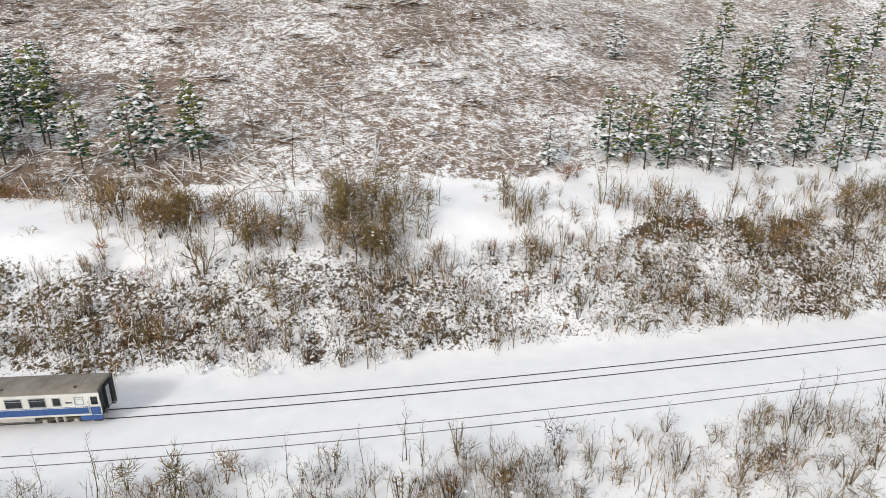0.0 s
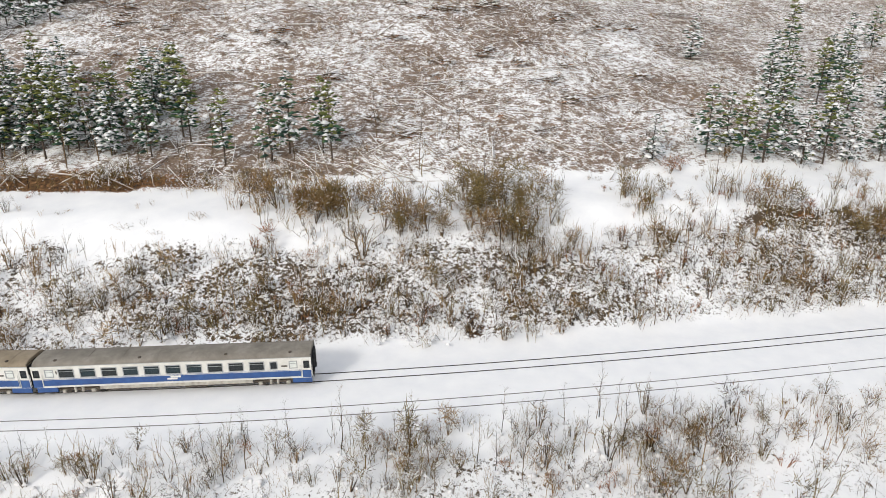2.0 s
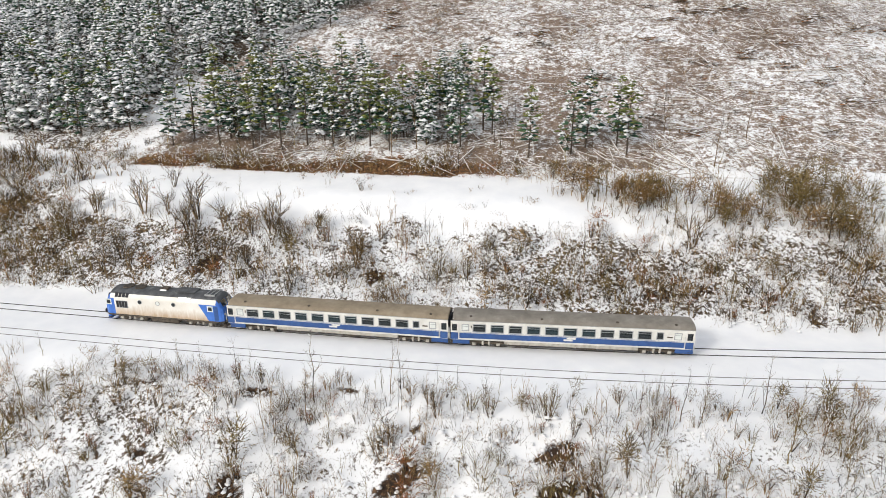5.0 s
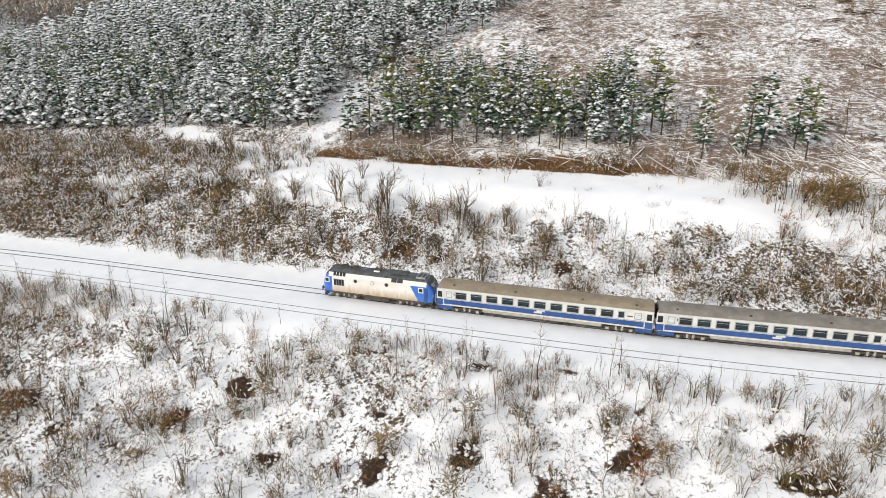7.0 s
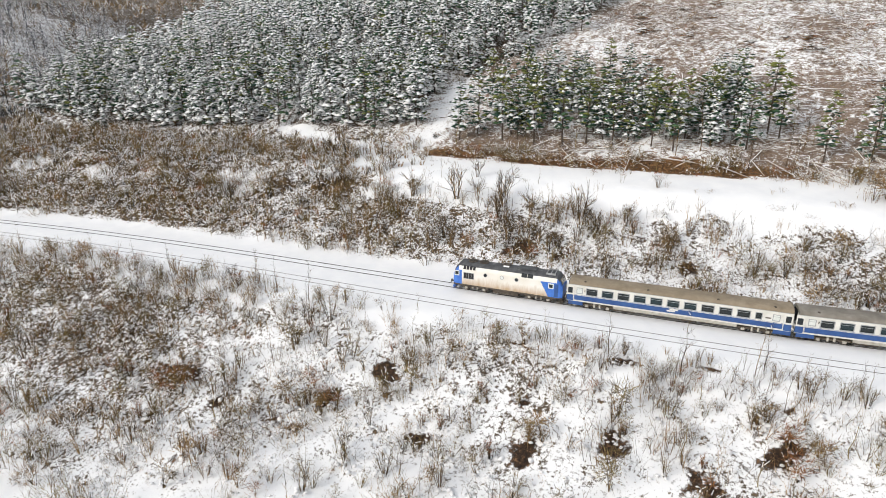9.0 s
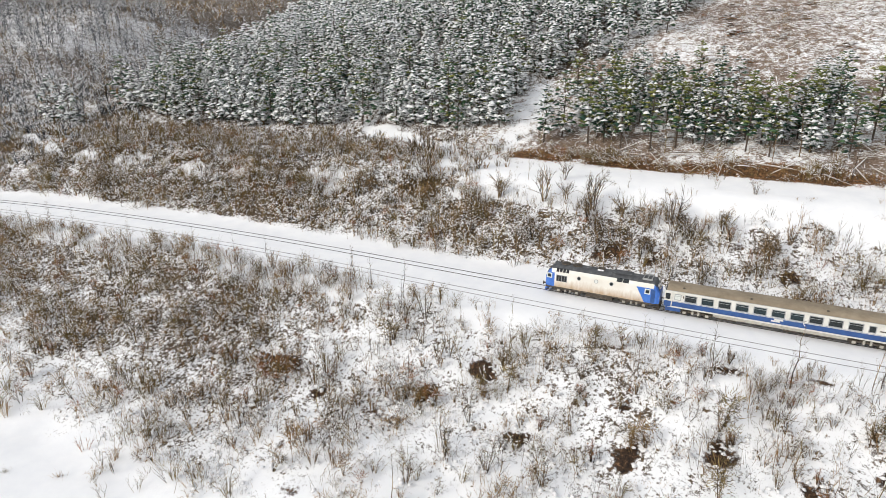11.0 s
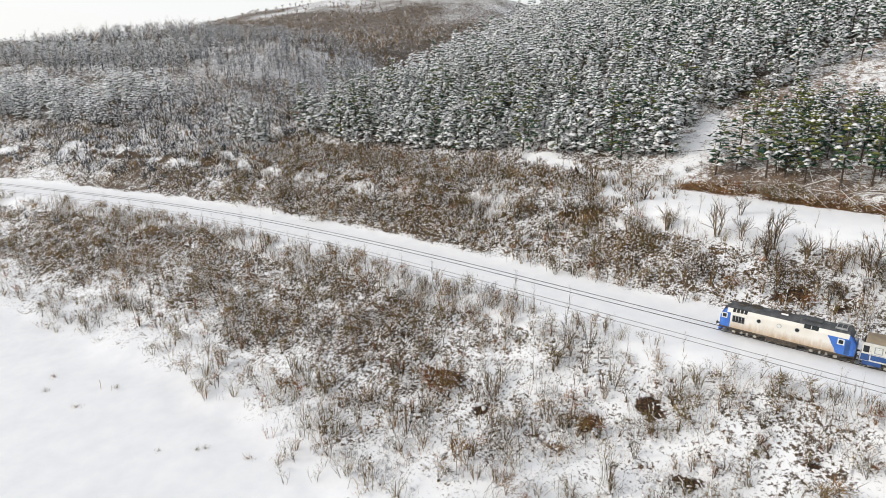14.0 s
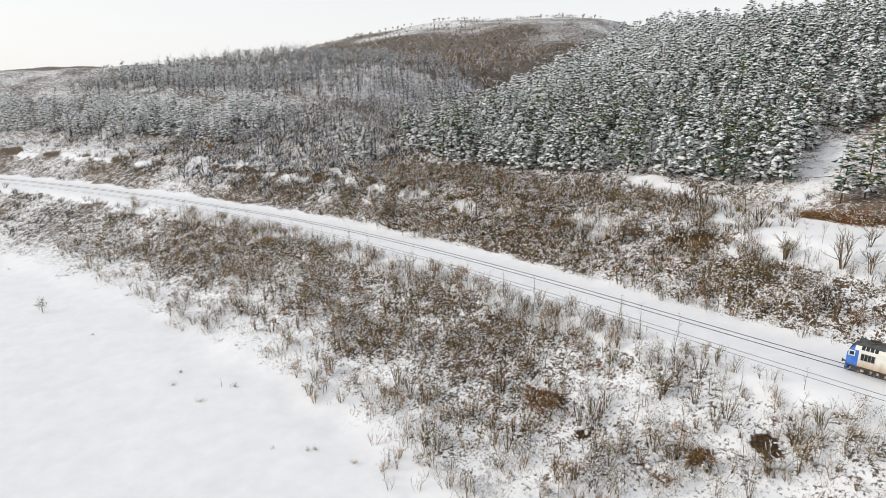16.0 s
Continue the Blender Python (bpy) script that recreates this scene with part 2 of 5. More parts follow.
def clumps(x, y):
    """Where the bushes stand on the snowy terrace, 0 to 1."""
    out = np.zeros_like(np.asarray(x, float))
    for cx, cy, rx, ry in ((-36, 67, 7, 4), (-28, 68, 7, 4.5), (-21, 65, 6, 3.5), (-9, 71, 7.5, 6.5), (-6, 64, 7, 4), (10, 73, 2.5, 6), (27, 74, 9, 4), (42, 73, 10, 5), (-62, 74, 6, 1.6), (60, 78, 12, 9)):
        out = np.maximum(out, np.clip(1.5 - 1.2 * np.hypot((x - cx) / rx, (y - cy) / ry), 0, 1))
    return out


def build_ground():
    xs = axis([(-2600, -900, 60), (-900, -420, 10), (-420, -220, 2.5), (-220, 60, 1.5), (60, 140, 3), (140, 600, 20), (600, 2600, 80)])
    ys = axis([(-2600, -200, 80), (-200, -60, 10), (-60, -10, 2.0), (-10, 110, 1.45), (110, 220, 2.5), (220, 900, 12), (900, 2600, 80)])
    x, y = np.meshgrid(xs, ys)
    x, y = x.ravel(), y.ravel()
    z = terrain(x, y)
    d = offset(x, y)
    wob = 2.0 * value_noise(x, y, 6.0, 21) + 1.2 * value_noise(x, y, 2.5, 22)
    brush_n = smooth(4.6, 6.6, d + 0.4 * wob) * (1 - smooth(15.5, 18.5, d + wob))
    cut = smooth(30.5, 33, d + 0.3 * wob)
    brush_s = smooth(-9.5, -13, d + wob) * (1 - smooth(-38, -44, d + 1.5 * wob))
    thicket = smooth(-98, -116, x + 2 * wob + 12 * smooth(21, 24, d)) * smooth(16, 18, d) * (1 - cut)
    east = smooth(8, 20, x + wob) * smooth(16, 18, d) * (1 - smooth(20, 24, d + wob)) * 0.26 + clumps(x, y) * 0.24 * smooth(16, 18, d) * (1 - cut)
    litter = np.clip((0.61 + 0.05 * smooth(-60, -20, x)) * brush_n + 0.70 * cut + 0.575 * brush_s * (1 - 0.3 * smooth(-24, -34, d) * smooth(-125, -95, x)) * (1 - 0.15 * smooth(-80, -40, x)) + (0.64 - 0.06 * smooth(-190, -240, x)) * thicket + 0.05 * brush_n * smooth(-60, -90, x) * (1 - smooth(-150, -190, x)) + 0.02 * brush_s * smooth(-90, -130, x) * (1 - smooth(-34, -43, d)) + east, 0, 1.0)
    litter = litter + 0.03 * brush_n * (1 - smooth(-100, -80, x)) + 0.08 * (brush_n + 0.7 * thicket) * smooth(-128, -155, x) - 0.05 * brush_s * smooth(-28, -36, d) + 0.105 * brush_s * smooth(-112, -135, x) * smooth(-34, -24, d)
    litter *= 0.92 + 0.12 * value_noise(x, y, 11, 23)
    woods = smooth(-212, -222, x + 0.1 * (y - 70)) * smooth(24, 30, d)
    east_line = np.interp(y, [72, 88, 96, 113, 137, 260], [-118, -119, -114, -98, -87, -60])
    pines = smooth(2, -3, x - east_line) * smooth(29.5, 31, d) * (1 - woods)
    litter = np.clip(np.maximum(litter, np.maximum((0.62 - 0.08 * smooth(-260, -300, x)) * woods, 0.40 * pines)), 0, 1)
    litter = litter * (1 - 0.2 * smooth(620, 760, np.hypot(x, y)) * smooth(-0.1, 0.3, value_noise(x, y, 60, 29)))
    band = smooth(29.8, 30.6, d + 0.3 * wob) * (1 - smooth(32.6, 34.6, d + 0.5 * wob)) * smooth(-116, -108, x) * (1 - smooth(-62, -30, x)) * (0.55 + 0.6 * smooth(-0.6, 0.1, value_noise(x, y, 7, 28)))
    litter = litter * (1 - forest_road(x, y)) * (1 - 0.4 * np.exp(-((x + 112) / 3.5) ** 2) * smooth(28, 31, d) * (1 - smooth(50, 60, d)))
    scrub_hill = smooth(130, 200, d) * smooth(-200, -260, x) * (1 - smooth(480, 640, d + 60 * value_noise(x, y, 45, 30)))
    litter = np.maximum(litter, 0.74 * scrub_hill)
    soil = 0.16 * scrub_hill * (0.8 + 0.35 * value_noise(x, y, 30, 26)) + 0.55 * pines * (1 - smooth(38, 46, d)) * smooth(-118, -128, x) * (1 - forest_road(x, y)) + 0.66 * band + 0.55 * smooth(0.55, 0.8, value_noise(x, y, 5, 27)) * (brush_s + brush_n)
    soil = soil * (1 - band) + 1.3 * hollow_at(x, y) * (0.72 + 0.5 * value_noise(x, y, 1.9, 25))
    nx, ny = len(xs), len(ys)
    i = (np.arange(ny - 1)[:, None] * nx + np.arange(nx - 1)[None, :]).ravel()
    tris = np.concatenate([np.stack([i, i + 1, i + nx + 1], 1), np.stack([i, i + nx + 1, i + nx], 1)])
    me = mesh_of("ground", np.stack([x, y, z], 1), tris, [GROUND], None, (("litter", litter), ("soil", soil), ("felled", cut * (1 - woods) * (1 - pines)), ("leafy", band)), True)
    return tagged(new("ground", me), "snow-covered valley ground with brown litter showing through", "ground", kind="structure")


build_ground()

# ---- vegetation ----
TAN = plain("dry_grass", [(0.25, (0.11, 0.056, 0.018)), (0.5, (0.29, 0.165, 0.06)), (0.75, (0.46, 0.31, 0.13))], 0.2, 0.9, island=0.5)
OLIVE = plain("olive_twigs", [(0.3, (0.075, 0.052, 0.017)), (0.55, (0.21, 0.15, 0.048)), (0.8, (0.34, 0.26, 0.095))], 0.3, 0.85, island=0.5)
RUST = plain("rust_leaves", [(0.3, (0.17, 0.055, 0.018)), (0.7, (0.42, 0.17, 0.05))], 0.4, 0.85, island=0.5)
YELLOW_NEEDLE = plain("yellowish_needles", [(0.3, (0.08, 0.11, 0.025)), (0.6, (0.18, 0.20, 0.045)), (0.8, (0.29, 0.275, 0.075))], 0.3, 0.75, island=0.5)
# grey bark tinted blue: the haze of distance put into its colour
HAZE_GREY_TWIG = plain("haze_grey_woodland_bark", [(0.3, (0.012, 0.015, 0.020)), (0.5, (0.040, 0.048, 0.058)), (0.7, (0.11, 0.12, 0.135))], 0.1, 0.85, island=0.5)
PLANT_MATS = [TWIG, SNOW, TAN, OLIVE, RUST, NEEDLE, YELLOW_NEEDLE, BARK, LOGWOOD, HAZE_GREY_TWIG]
M_TWIG, M_SNOW, M_TAN, M_OLIVE, M_RUST, M_NEEDLE, M_YELLOW, M_BARK, M_LOG, M_GREY = range(10)


class Soup:
    """Vertices and triangles of one plant, gathered piece by piece."""

    def __init__(self):
        self.v, self.f, self.m = [], [], []

    def tube(self, a, b, ra, rb, mat, n=3):
        a, b = Vector(a), Vector(b)
        q = (b - a).to_track_quat("Z", "Y")
        ring = [q @ Vector((math.cos(6.2832 * k / n), math.sin(6.2832 * k / n), 0)) for k in range(n)]
        o = len(self.v)
        self.v += [a + r * ra for r in ring]
        if rb > 0.004:
            self.v += [b + r * rb for r in ring]
            for k in range(n):
                j = (k + 1) % n
                self.f += [(o + k, o + j, o + n + j), (o + k, o + n + j, o + n + k)]
            self.m += [mat] * (2 * n)
        else:
            self.v.append(b)
            self.f += [(o + k, o + (k + 1) % n, o + n) for k in range(n)]
            self.m += [mat] * n

    def pad(self, c, rx, ry, h, turn, mat, n=5):
        """A low rounded lump, flat beneath."""
        o = len(self.v)
        cs, sn = math.cos(turn), math.sin(turn)
        for k in range(n):
            a = 6.2832 * k / n
            x, y = rx * math.cos(a) * (0.8 + 0.4 * ((k * 7) % 5) / 4), ry * math.sin(a)
            self.v.append(Vector((c[0] + x * cs - y * sn, c[1] + x * sn + y * cs, c[2])))
        self.v += [Vector((c[0], c[1], c[2] + h)), Vector((c[0], c[1], c[2] - 0.3 * h))]
        for k in range(n):
            j = (k + 1) % n
            self.f += [(o + k, o + j, o + n), (o + j, o + k, o + n + 1)]
        self.m += [mat] * (2 * n)

    def arrays(self):
        return np.array([tuple(p) for p in self.v], np.float32), np.array(self.f, np.int32), np.array(self.m, np.int32)


def snow_on(sp, rng, a, b, r):
    """A strip of snow along the upper side of a twig."""
    a, b = Vector(a), Vector(b)
    u, w = sorted((rng.uniform(0, 0.5), rng.uniform(0.5, 1.0)))
    lift = Vector((0, 0, 0.7 * r))
    sp.tube(a.lerp(b, u) + lift, a.lerp(b, w) + lift, r * 1.15, r * 0.7, M_SNOW)


def fork(sp, rng, p, way, length, r, depth, mat, snow, spread=0.55, rise=0.25):
    """A branch that forks again and again into finer, crooked twigs."""
    q = p + way * length
    sp.tube(p, q, r, r * 0.62 if depth else 0, mat)
    if rng.random() < snow and depth < 2:
        snow_on(sp, rng, p, q, 0.036)
    if depth:
        for k in range(3):
            w = (way + Vector((rng.gauss(0, spread), rng.gauss(0, spread), rng.gauss(rise, 0.35)))).normalized()
            fork(sp, rng, p.lerp(q, 1.0 if k == 0 else rng.uniform(0.35, 1.0)), w, length * rng.uniform(0.5, 0.8), r * 0.6, depth - 1, mat, snow, spread, rise)


def shrub(seed, height, stems, spread, mat, snow, depth=2, thick=0.022):
    """A many-stemmed leafless shrub of finely forked twigs, with snow on part of them."""
    rng, sp = random.Random(seed), Soup()
    for _ in range(stems):
        a, lean = rng.uniform(0, 6.283), rng.uniform(0.05, 0.5) * spread
        way = Vector((math.cos(a) * lean, math.sin(a) * lean, 1)).normalized()
        fork(sp, rng, Vector((math.cos(a) * 0.25, math.sin(a) * 0.25, -0.1)), way, height * rng.uniform(0.32, 0.48), thick, depth, mat, snow)
    return sp.arrays()


def bramble(seed, mat, size=1.0):
    """A low tangle of arching stems, half buried in snow."""
    rng, sp = random.Random(seed), Soup()
    for _ in range(13):
        x, y, a = rng.gauss(0, 0.5) * size, rng.gauss(0, 0.5) * size, rng.uniform(0, 6.283)
        ln, h = rng.uniform(0.5, 1.2) * size, rng.uniform(0.25, 0.75) * size
        p0 = Vector((x, y, -0.1))
        p1 = Vector((x + math.cos(a) * ln * 0.5, y + math.sin(a) * ln * 0.5, h))
        p2 = Vector((x + math.cos(a) * ln, y + math.sin(a) * ln, h * rng.uniform(0.2, 0.8)))
        sp.tube(p0, p1, 0.02, 0.014, mat)
        sp.tube(p1, p2, 0.014, 0, mat)
        for _ in range(2):
            u = p1.lerp(p2, rng.random())
            sp.tube(u, u + Vector((rng.gauss(0, 0.25), rng.gauss(0, 0.25), rng.uniform(0.0, 0.35))), 0.011, 0, mat)
        if rng.random() < 0.55:
            snow_on(sp, rng, p1, p2, 0.055)
    for _ in range(3):
        sp.pad((rng.gauss(0, 0.45) * size, rng.gauss(0, 0.45) * size, rng.uniform(0.05, 0.4) * size), rng.uniform(0.2, 0.4), rng.uniform(0.12, 0.25), 0.14, rng.uniform(0, 6), M_SNOW)
    return sp.arrays()


def laden(seed, mat, height, spread, arcs=12, snow=0.6):
    """A rounded shrub of fine branches that arch over under snow."""
    rng, sp = random.Random(seed), Soup()
    for _ in range(arcs):
        a, ln = rng.uniform(0, 6.283), spread * rng.uniform(0.5, 1.1)
        h = height * rng.uniform(0.6, 1.0)
        d = Vector((math.cos(a), math.sin(a), 0))
        side = Vector((-d.y, d.x, 0)) * rng.gauss(0, 0.3) * spread
        pts = [d * 0.15 * spread - Vector((0, 0, 0.1)), d * ln * 0.4 + side * 0.3 + Vector((0, 0, h * 0.75)), d * ln * 0.75 + side * 0.7 + Vector((0, 0, h)), d * ln * 1.15 + side + Vector((0, 0, h * rng.uniform(0.55, 0.85)))]
        for k, r in enumerate((0.019, 0.014, 0.01)):
            sp.tube(pts[k], pts[k + 1], r, (0.014, 0.01, 0)[k], mat)
            if k and rng.random() < snow:
                snow_on(sp, rng, pts[k], pts[k + 1], 0.042)
        for k in (0, 1, 1):
            u = pts[k].lerp(pts[k + 1], rng.uniform(0.4, 1.0))
            sp.tube(u, u + Vector((rng.gauss(0, 0.35), rng.gauss(0, 0.35), rng.uniform(0.1, 0.6))) * height * 0.5, 0.01, 0, mat)
    return sp.arrays()


def whips(seed, mat, height, stems=5, spread=1.3):
    """A loose stand of thin upright stems with fine rising side twigs."""
    rng, sp = random.Random(seed), Soup()
    for _ in range(stems):
        a, r = rng.uniform(0, 6.283), spread * math.sqrt(rng.random())
        way = Vector((rng.gauss(0, 0.1), rng.gauss(0, 0.1), 1)).normalized()
        fork(sp, rng, Vector((math.cos(a) * r, math.sin(a) * r, -0.2)), way, height * rng.uniform(0.3, 0.5), 0.024, 2, mat, 0.12, 0.32, 0.5)
    return sp.arrays()


def grass_tuft(seed, mat, height=0.8, blades=26):
    rng, sp = random.Random(seed), Soup()
    for _ in range(blades):
        a, r = rng.uniform(0, 6.283), abs(rng.gauss(0, 0.35))
        p = Vector((math.cos(a) * r, math.sin(a) * r, -0.05))
        sp.tube(p, p + Vector((rng.gauss(0, 0.28), rng.gauss(0, 0.28), height * rng.uniform(0.5, 1))), 0.014, 0, mat)
    return sp.arrays()


def fuzzy(seed, mat, height, spread, count=80, leaf=1.0):
    """A dense bush of fine twigs in all directions that still hold dry leaves."""
    rng, sp = random.Random(seed), Soup()
    lobes = [(rng.uniform(0, 6.283), rng.uniform(0.1, 0.75) * spread, rng.uniform(0.5, 0.85) * height) for _ in range(5)]
    for k in range(count):
        a, r, z = lobes[k % 5]
        c = Vector((math.cos(a) * r, math.sin(a) * r, z))
        u = Vector((rng.gauss(0, 1), rng.gauss(0, 1), rng.gauss(0.15, 0.9))).normalized()
        p = c + Vector((u.x * spread * 0.55, u.y * spread * 0.55, u.z * height * 0.45)) * rng.uniform(0.1, 1.0)
        p.z = max(p.z, 0.05)
        q = p + (u + Vector((rng.gauss(0, 0.6), rng.gauss(0, 0.6), rng.uniform(0, 0.9)))) * rng.uniform(0.18, 0.42)
        sp.tube(p, q, leaf * rng.uniform(0.014, 0.028), 0, mat if rng.random() < 0.8 else M_TWIG)
    for a, r, z in lobes:
        sp.tube((0, 0, -0.1), (math.cos(a) * r, math.sin(a) * r, z * 1.15), 0.035, 0, M_TWIG)
    for _ in range(3):
        a, r = rng.uniform(0, 6.283), spread * rng.random()
        sp.pad((math.cos(a) * r, math.sin(a) * r, height * rng.uniform(0.3, 0.8)), 0.2, 0.12, 0.08, a, M_SNOW)
    return sp.arrays()


def broom(seed, height, stems, mat):
    """A fan of rising stems that ends in a soft head of fine dry twigs."""
    rng, sp = random.Random(seed), Soup()
    for _ in range(stems):
        a, lean = rng.uniform(0, 6.283), rng.uniform(0.05, 0.42)
        way = Vector((math.cos(a) * lean, math.sin(a) * lean, 1)).normalized()
        p, q = Vector((math.cos(a) * 0.15, math.sin(a) * 0.15, -0.15)), way * height * rng.uniform(0.6, 0.95)
        sp.tube(p, q, 0.04, 0.018, M_TWIG)
        for _ in range(13):
            u = p.lerp(q, rng.uniform(0.4, 1.0))
            w = u + (way * rng.uniform(0.2, 0.9) + Vector((rng.gauss(0, 0.5), rng.gauss(0, 0.5), rng.gauss(0.1, 0.3)))) * height * 0.2
            sp.tube(u, w, rng.uniform(0.016, 0.03), 0, mat if rng.random() < 0.75 else M_TWIG)
            if rng.random() < 0.12:
                snow_on(sp, rng, u, w, 0.04)
    for _ in range(4):
        sp.pad((rng.gauss(0, 0.5), rng.gauss(0, 0.5), rng.uniform(0.05, 0.3)), rng.uniform(0.3, 0.6), rng.uniform(0.2, 0.35), 0.22, rng.uniform(0, 6), M_SNOW)
    return sp.arrays()


def sapling(seed, height, mat, snow=0.35, thick=0.05):
    """A slender bare young tree with rising side branches."""
    rng, sp = random.Random(seed), Soup()
    p, r = Vector((0, 0, -0.3)), thick
    for k in range(4):
        q = p + Vector((rng.gauss(0, 0.12), rng.gauss(0, 0.12), height * (0.28 if k else 0.3)))
        sp.tube(p, q, r, r * 0.7 if k < 3 else 0, mat)
        for _ in range(4 if k else 1):
            s = p.lerp(q, rng.uniform(0.1, 0.95))
            a, ln = rng.uniform(0, 6.283), height * rng.uniform(0.14, 0.28) * (1.15 - 0.2 * k)
            e = s + Vector((math.cos(a) * ln * 0.6, math.sin(a) * ln * 0.6, ln * rng.uniform(0.5, 1.0)))
            sp.tube(s, e, r * 0.5, 0, mat)
            if rng.random() < snow:
                snow_on(sp, rng, s, e, 0.035)
            for _ in range(2):
                u = s.lerp(e, rng.uniform(0.4, 0.9))
                w = u + Vector((rng.gauss(0, 0.25), rng.gauss(0, 0.25), rng.uniform(0.1, 0.5))) * (height / 4)
                sp.tube(u, w, r * 0.3, 0, mat)
        p, r = q, r * 0.7
    return sp.arrays()


def bare_tree(seed, height, mat, snow=0.4, limbs=11, twigs=2):
    """A leafless woodland tree with a forked, twiggy crown."""
    rng, sp = random.Random(seed), Soup()
    top = Vector((rng.gauss(0, 0.5), rng.gauss(0, 0.5), height * 0.9))
    sp.tube((0, 0, -0.5), top * 0.5, 0.10, 0.075, mat, 4)
    sp.tube(top * 0.5, top, 0.075, 0, mat)
    for _ in range(limbs):
        s = top * rng.uniform(0.22, 0.92)
        a, ln = rng.uniform(0, 6.283), height * rng.uniform(0.16, 0.3)
        e = s + Vector((math.cos(a) * ln * 0.7, math.sin(a) * ln * 0.7, ln * rng.uniform(0.5, 0.9)))
        sp.tube(s, e, 0.085, 0, mat)
        if rng.random() < snow:
            snow_on(sp, rng, s, e, 0.09)
        for _ in range(twigs):
            u = s.lerp(e, rng.uniform(0.3, 1.0))
            w = u + Vector((rng.gauss(0, 0.7), rng.gauss(0, 0.7), rng.uniform(0.2, 1.3)))
            sp.tube(u, w, 0.06, 0, mat)
            if rng.random() < snow * 0.6:
                snow_on(sp, rng, u, w, 0.06)
    return sp.arrays()


def clump(sp, rng, c, r, mat, snow, n=6, squat=1.0, load=1.0):
    """A ragged tuft of needles round the end of a bough, with a cap of snow on part of them."""
    o, turn = len(sp.v), rng.uniform(0, 6.283)
    for k in range(n):
        a = turn + 6.2832 * k / n
        q = r * (rng.uniform(0.85, 1.35) if k % 2 else rng.uniform(0.3, 0.6))
        sp.v.append(Vector((c.x + q * math.cos(a), c.y + q * math.sin(a), c.z + r * squat * (rng.uniform(-0.45, 0.1) if k % 2 else rng.uniform(-0.1, 0.25)))))
    sp.v += [Vector((c.x, c.y, c.z + 0.42 * r * squat)), Vector((c.x, c.y, c.z - 0.4 * r * squat))]
    for k in range(n):
        j = (k + 1) % n
        sp.f += [(o + k, o + j, o + n), (o + j, o + k, o + n + 1)]
    sp.m += [mat] * (2 * n)
    if rng.random() < snow:
        o, m = len(sp.v), 5 if n > 5 else 4
        p = c + Vector((rng.gauss(0, 0.18) * r, rng.gauss(0, 0.18) * r, r * squat * 0.32))
        for k in range(m):
            a, q = turn + 6.2832 * k / m, load * r * rng.uniform(0.5, 1.25)
            sp.v.append(Vector((p.x + q * math.cos(a), p.y + q * math.sin(a), p.z - r * rng.uniform(0.05, 0.6))))
        sp.v += [p + Vector((0, 0, r * rng.uniform(0.25, 0.5))), p - Vector((0, 0, 0.1 * r))]
        for k in range(m):
            j = (k + 1) % m
            sp.f += [(o + k, o + j, o + m), (o + j, o + k, o + m + 1)]
        sp.m += [M_SNOW] * (2 * m)


def pine(seed, height, bare, width, snow, yellow=0.0, tufts=80, fine=True, load=1.0):
    """Trunk, and crown with its load of snow, of a pine with irregular boughs: arrays for the two."""
    rng = random.Random(seed)
    tr, cr = Soup(), Soup()
    bend = Vector((rng.gauss(0, 0.25), rng.gauss(0, 0.25), 0))
    foot, mid, tip = Vector((0, 0, -0.4)), bend + Vector((0, 0, height * 0.5)), Vector((0, 0, height * 0.97))
    n = 6 if fine else 4
    tr.tube(foot, mid, 0.15, 0.10, M_BARK, n)
    tr.tube(mid, tip, 0.10, 0.0, M_BARK, n)
    for k in range(6 if fine else 0):
        z, a = height * rng.uniform(0.08, bare + 0.1), rng.uniform(0, 6.283)
        tr.tube((bend.x * z / height, bend.y * z / height, z), (math.cos(a) * 1.0, math.sin(a) * 1.0, z + rng.uniform(-0.4, 0.2)), 0.028, 0, M_BARK)
    lobe = [rng.uniform(0.65, 1.2) for _ in range(7)]
    for k in range(tufts):
        g = ((k + rng.random()) / tufts) ** 1.15
        z = height * (bare + (0.98 - bare) * g)
        a = k * 2.39996 + rng.gauss(0, 0.4)
        reach = (0.2 + width * (1 - g ** 1.7) ** 0.8 * min(1.0, 0.55 + 1.5 * g)) * lobe[int(a * 7 / 6.2832 + 9 * g) % 7]
        r = reach * (0.3 + 0.7 * math.sqrt(rng.random()))
        c = Vector((math.cos(a) * r + bend.x * 0.5, math.sin(a) * r + bend.y * 0.5, z - 0.16 * r + rng.gauss(0, 0.45)))
        if fine and k % 2 == 0:
            tr.tube((bend.x * 0.5, bend.y * 0.5, z + 0.1), c, 0.03, 0, M_BARK)
        mat = M_YELLOW if rng.random() < yellow * (0.25 + 1.1 * g) else M_NEEDLE
        w = rng.uniform(0.38, 0.8) * (1.1 - 0.4 * g) * (1.0 if fine else 1.22)
        clump(cr, rng, c, w, mat, snow, 7 if fine else 5, 0.8, load)
        if fine:
            d = Vector((math.cos(a), math.sin(a), 0)) * w
            clump(cr, rng, c + d * rng.uniform(-1.0, 0.9) + Vector((rng.gauss(0, 0.3), rng.gauss(0, 0.3), rng.gauss(-0.05, 0.15))), w * 0.7, mat, snow * 0.8, 6, 0.8)
    return tr.arrays(), cr.arrays()


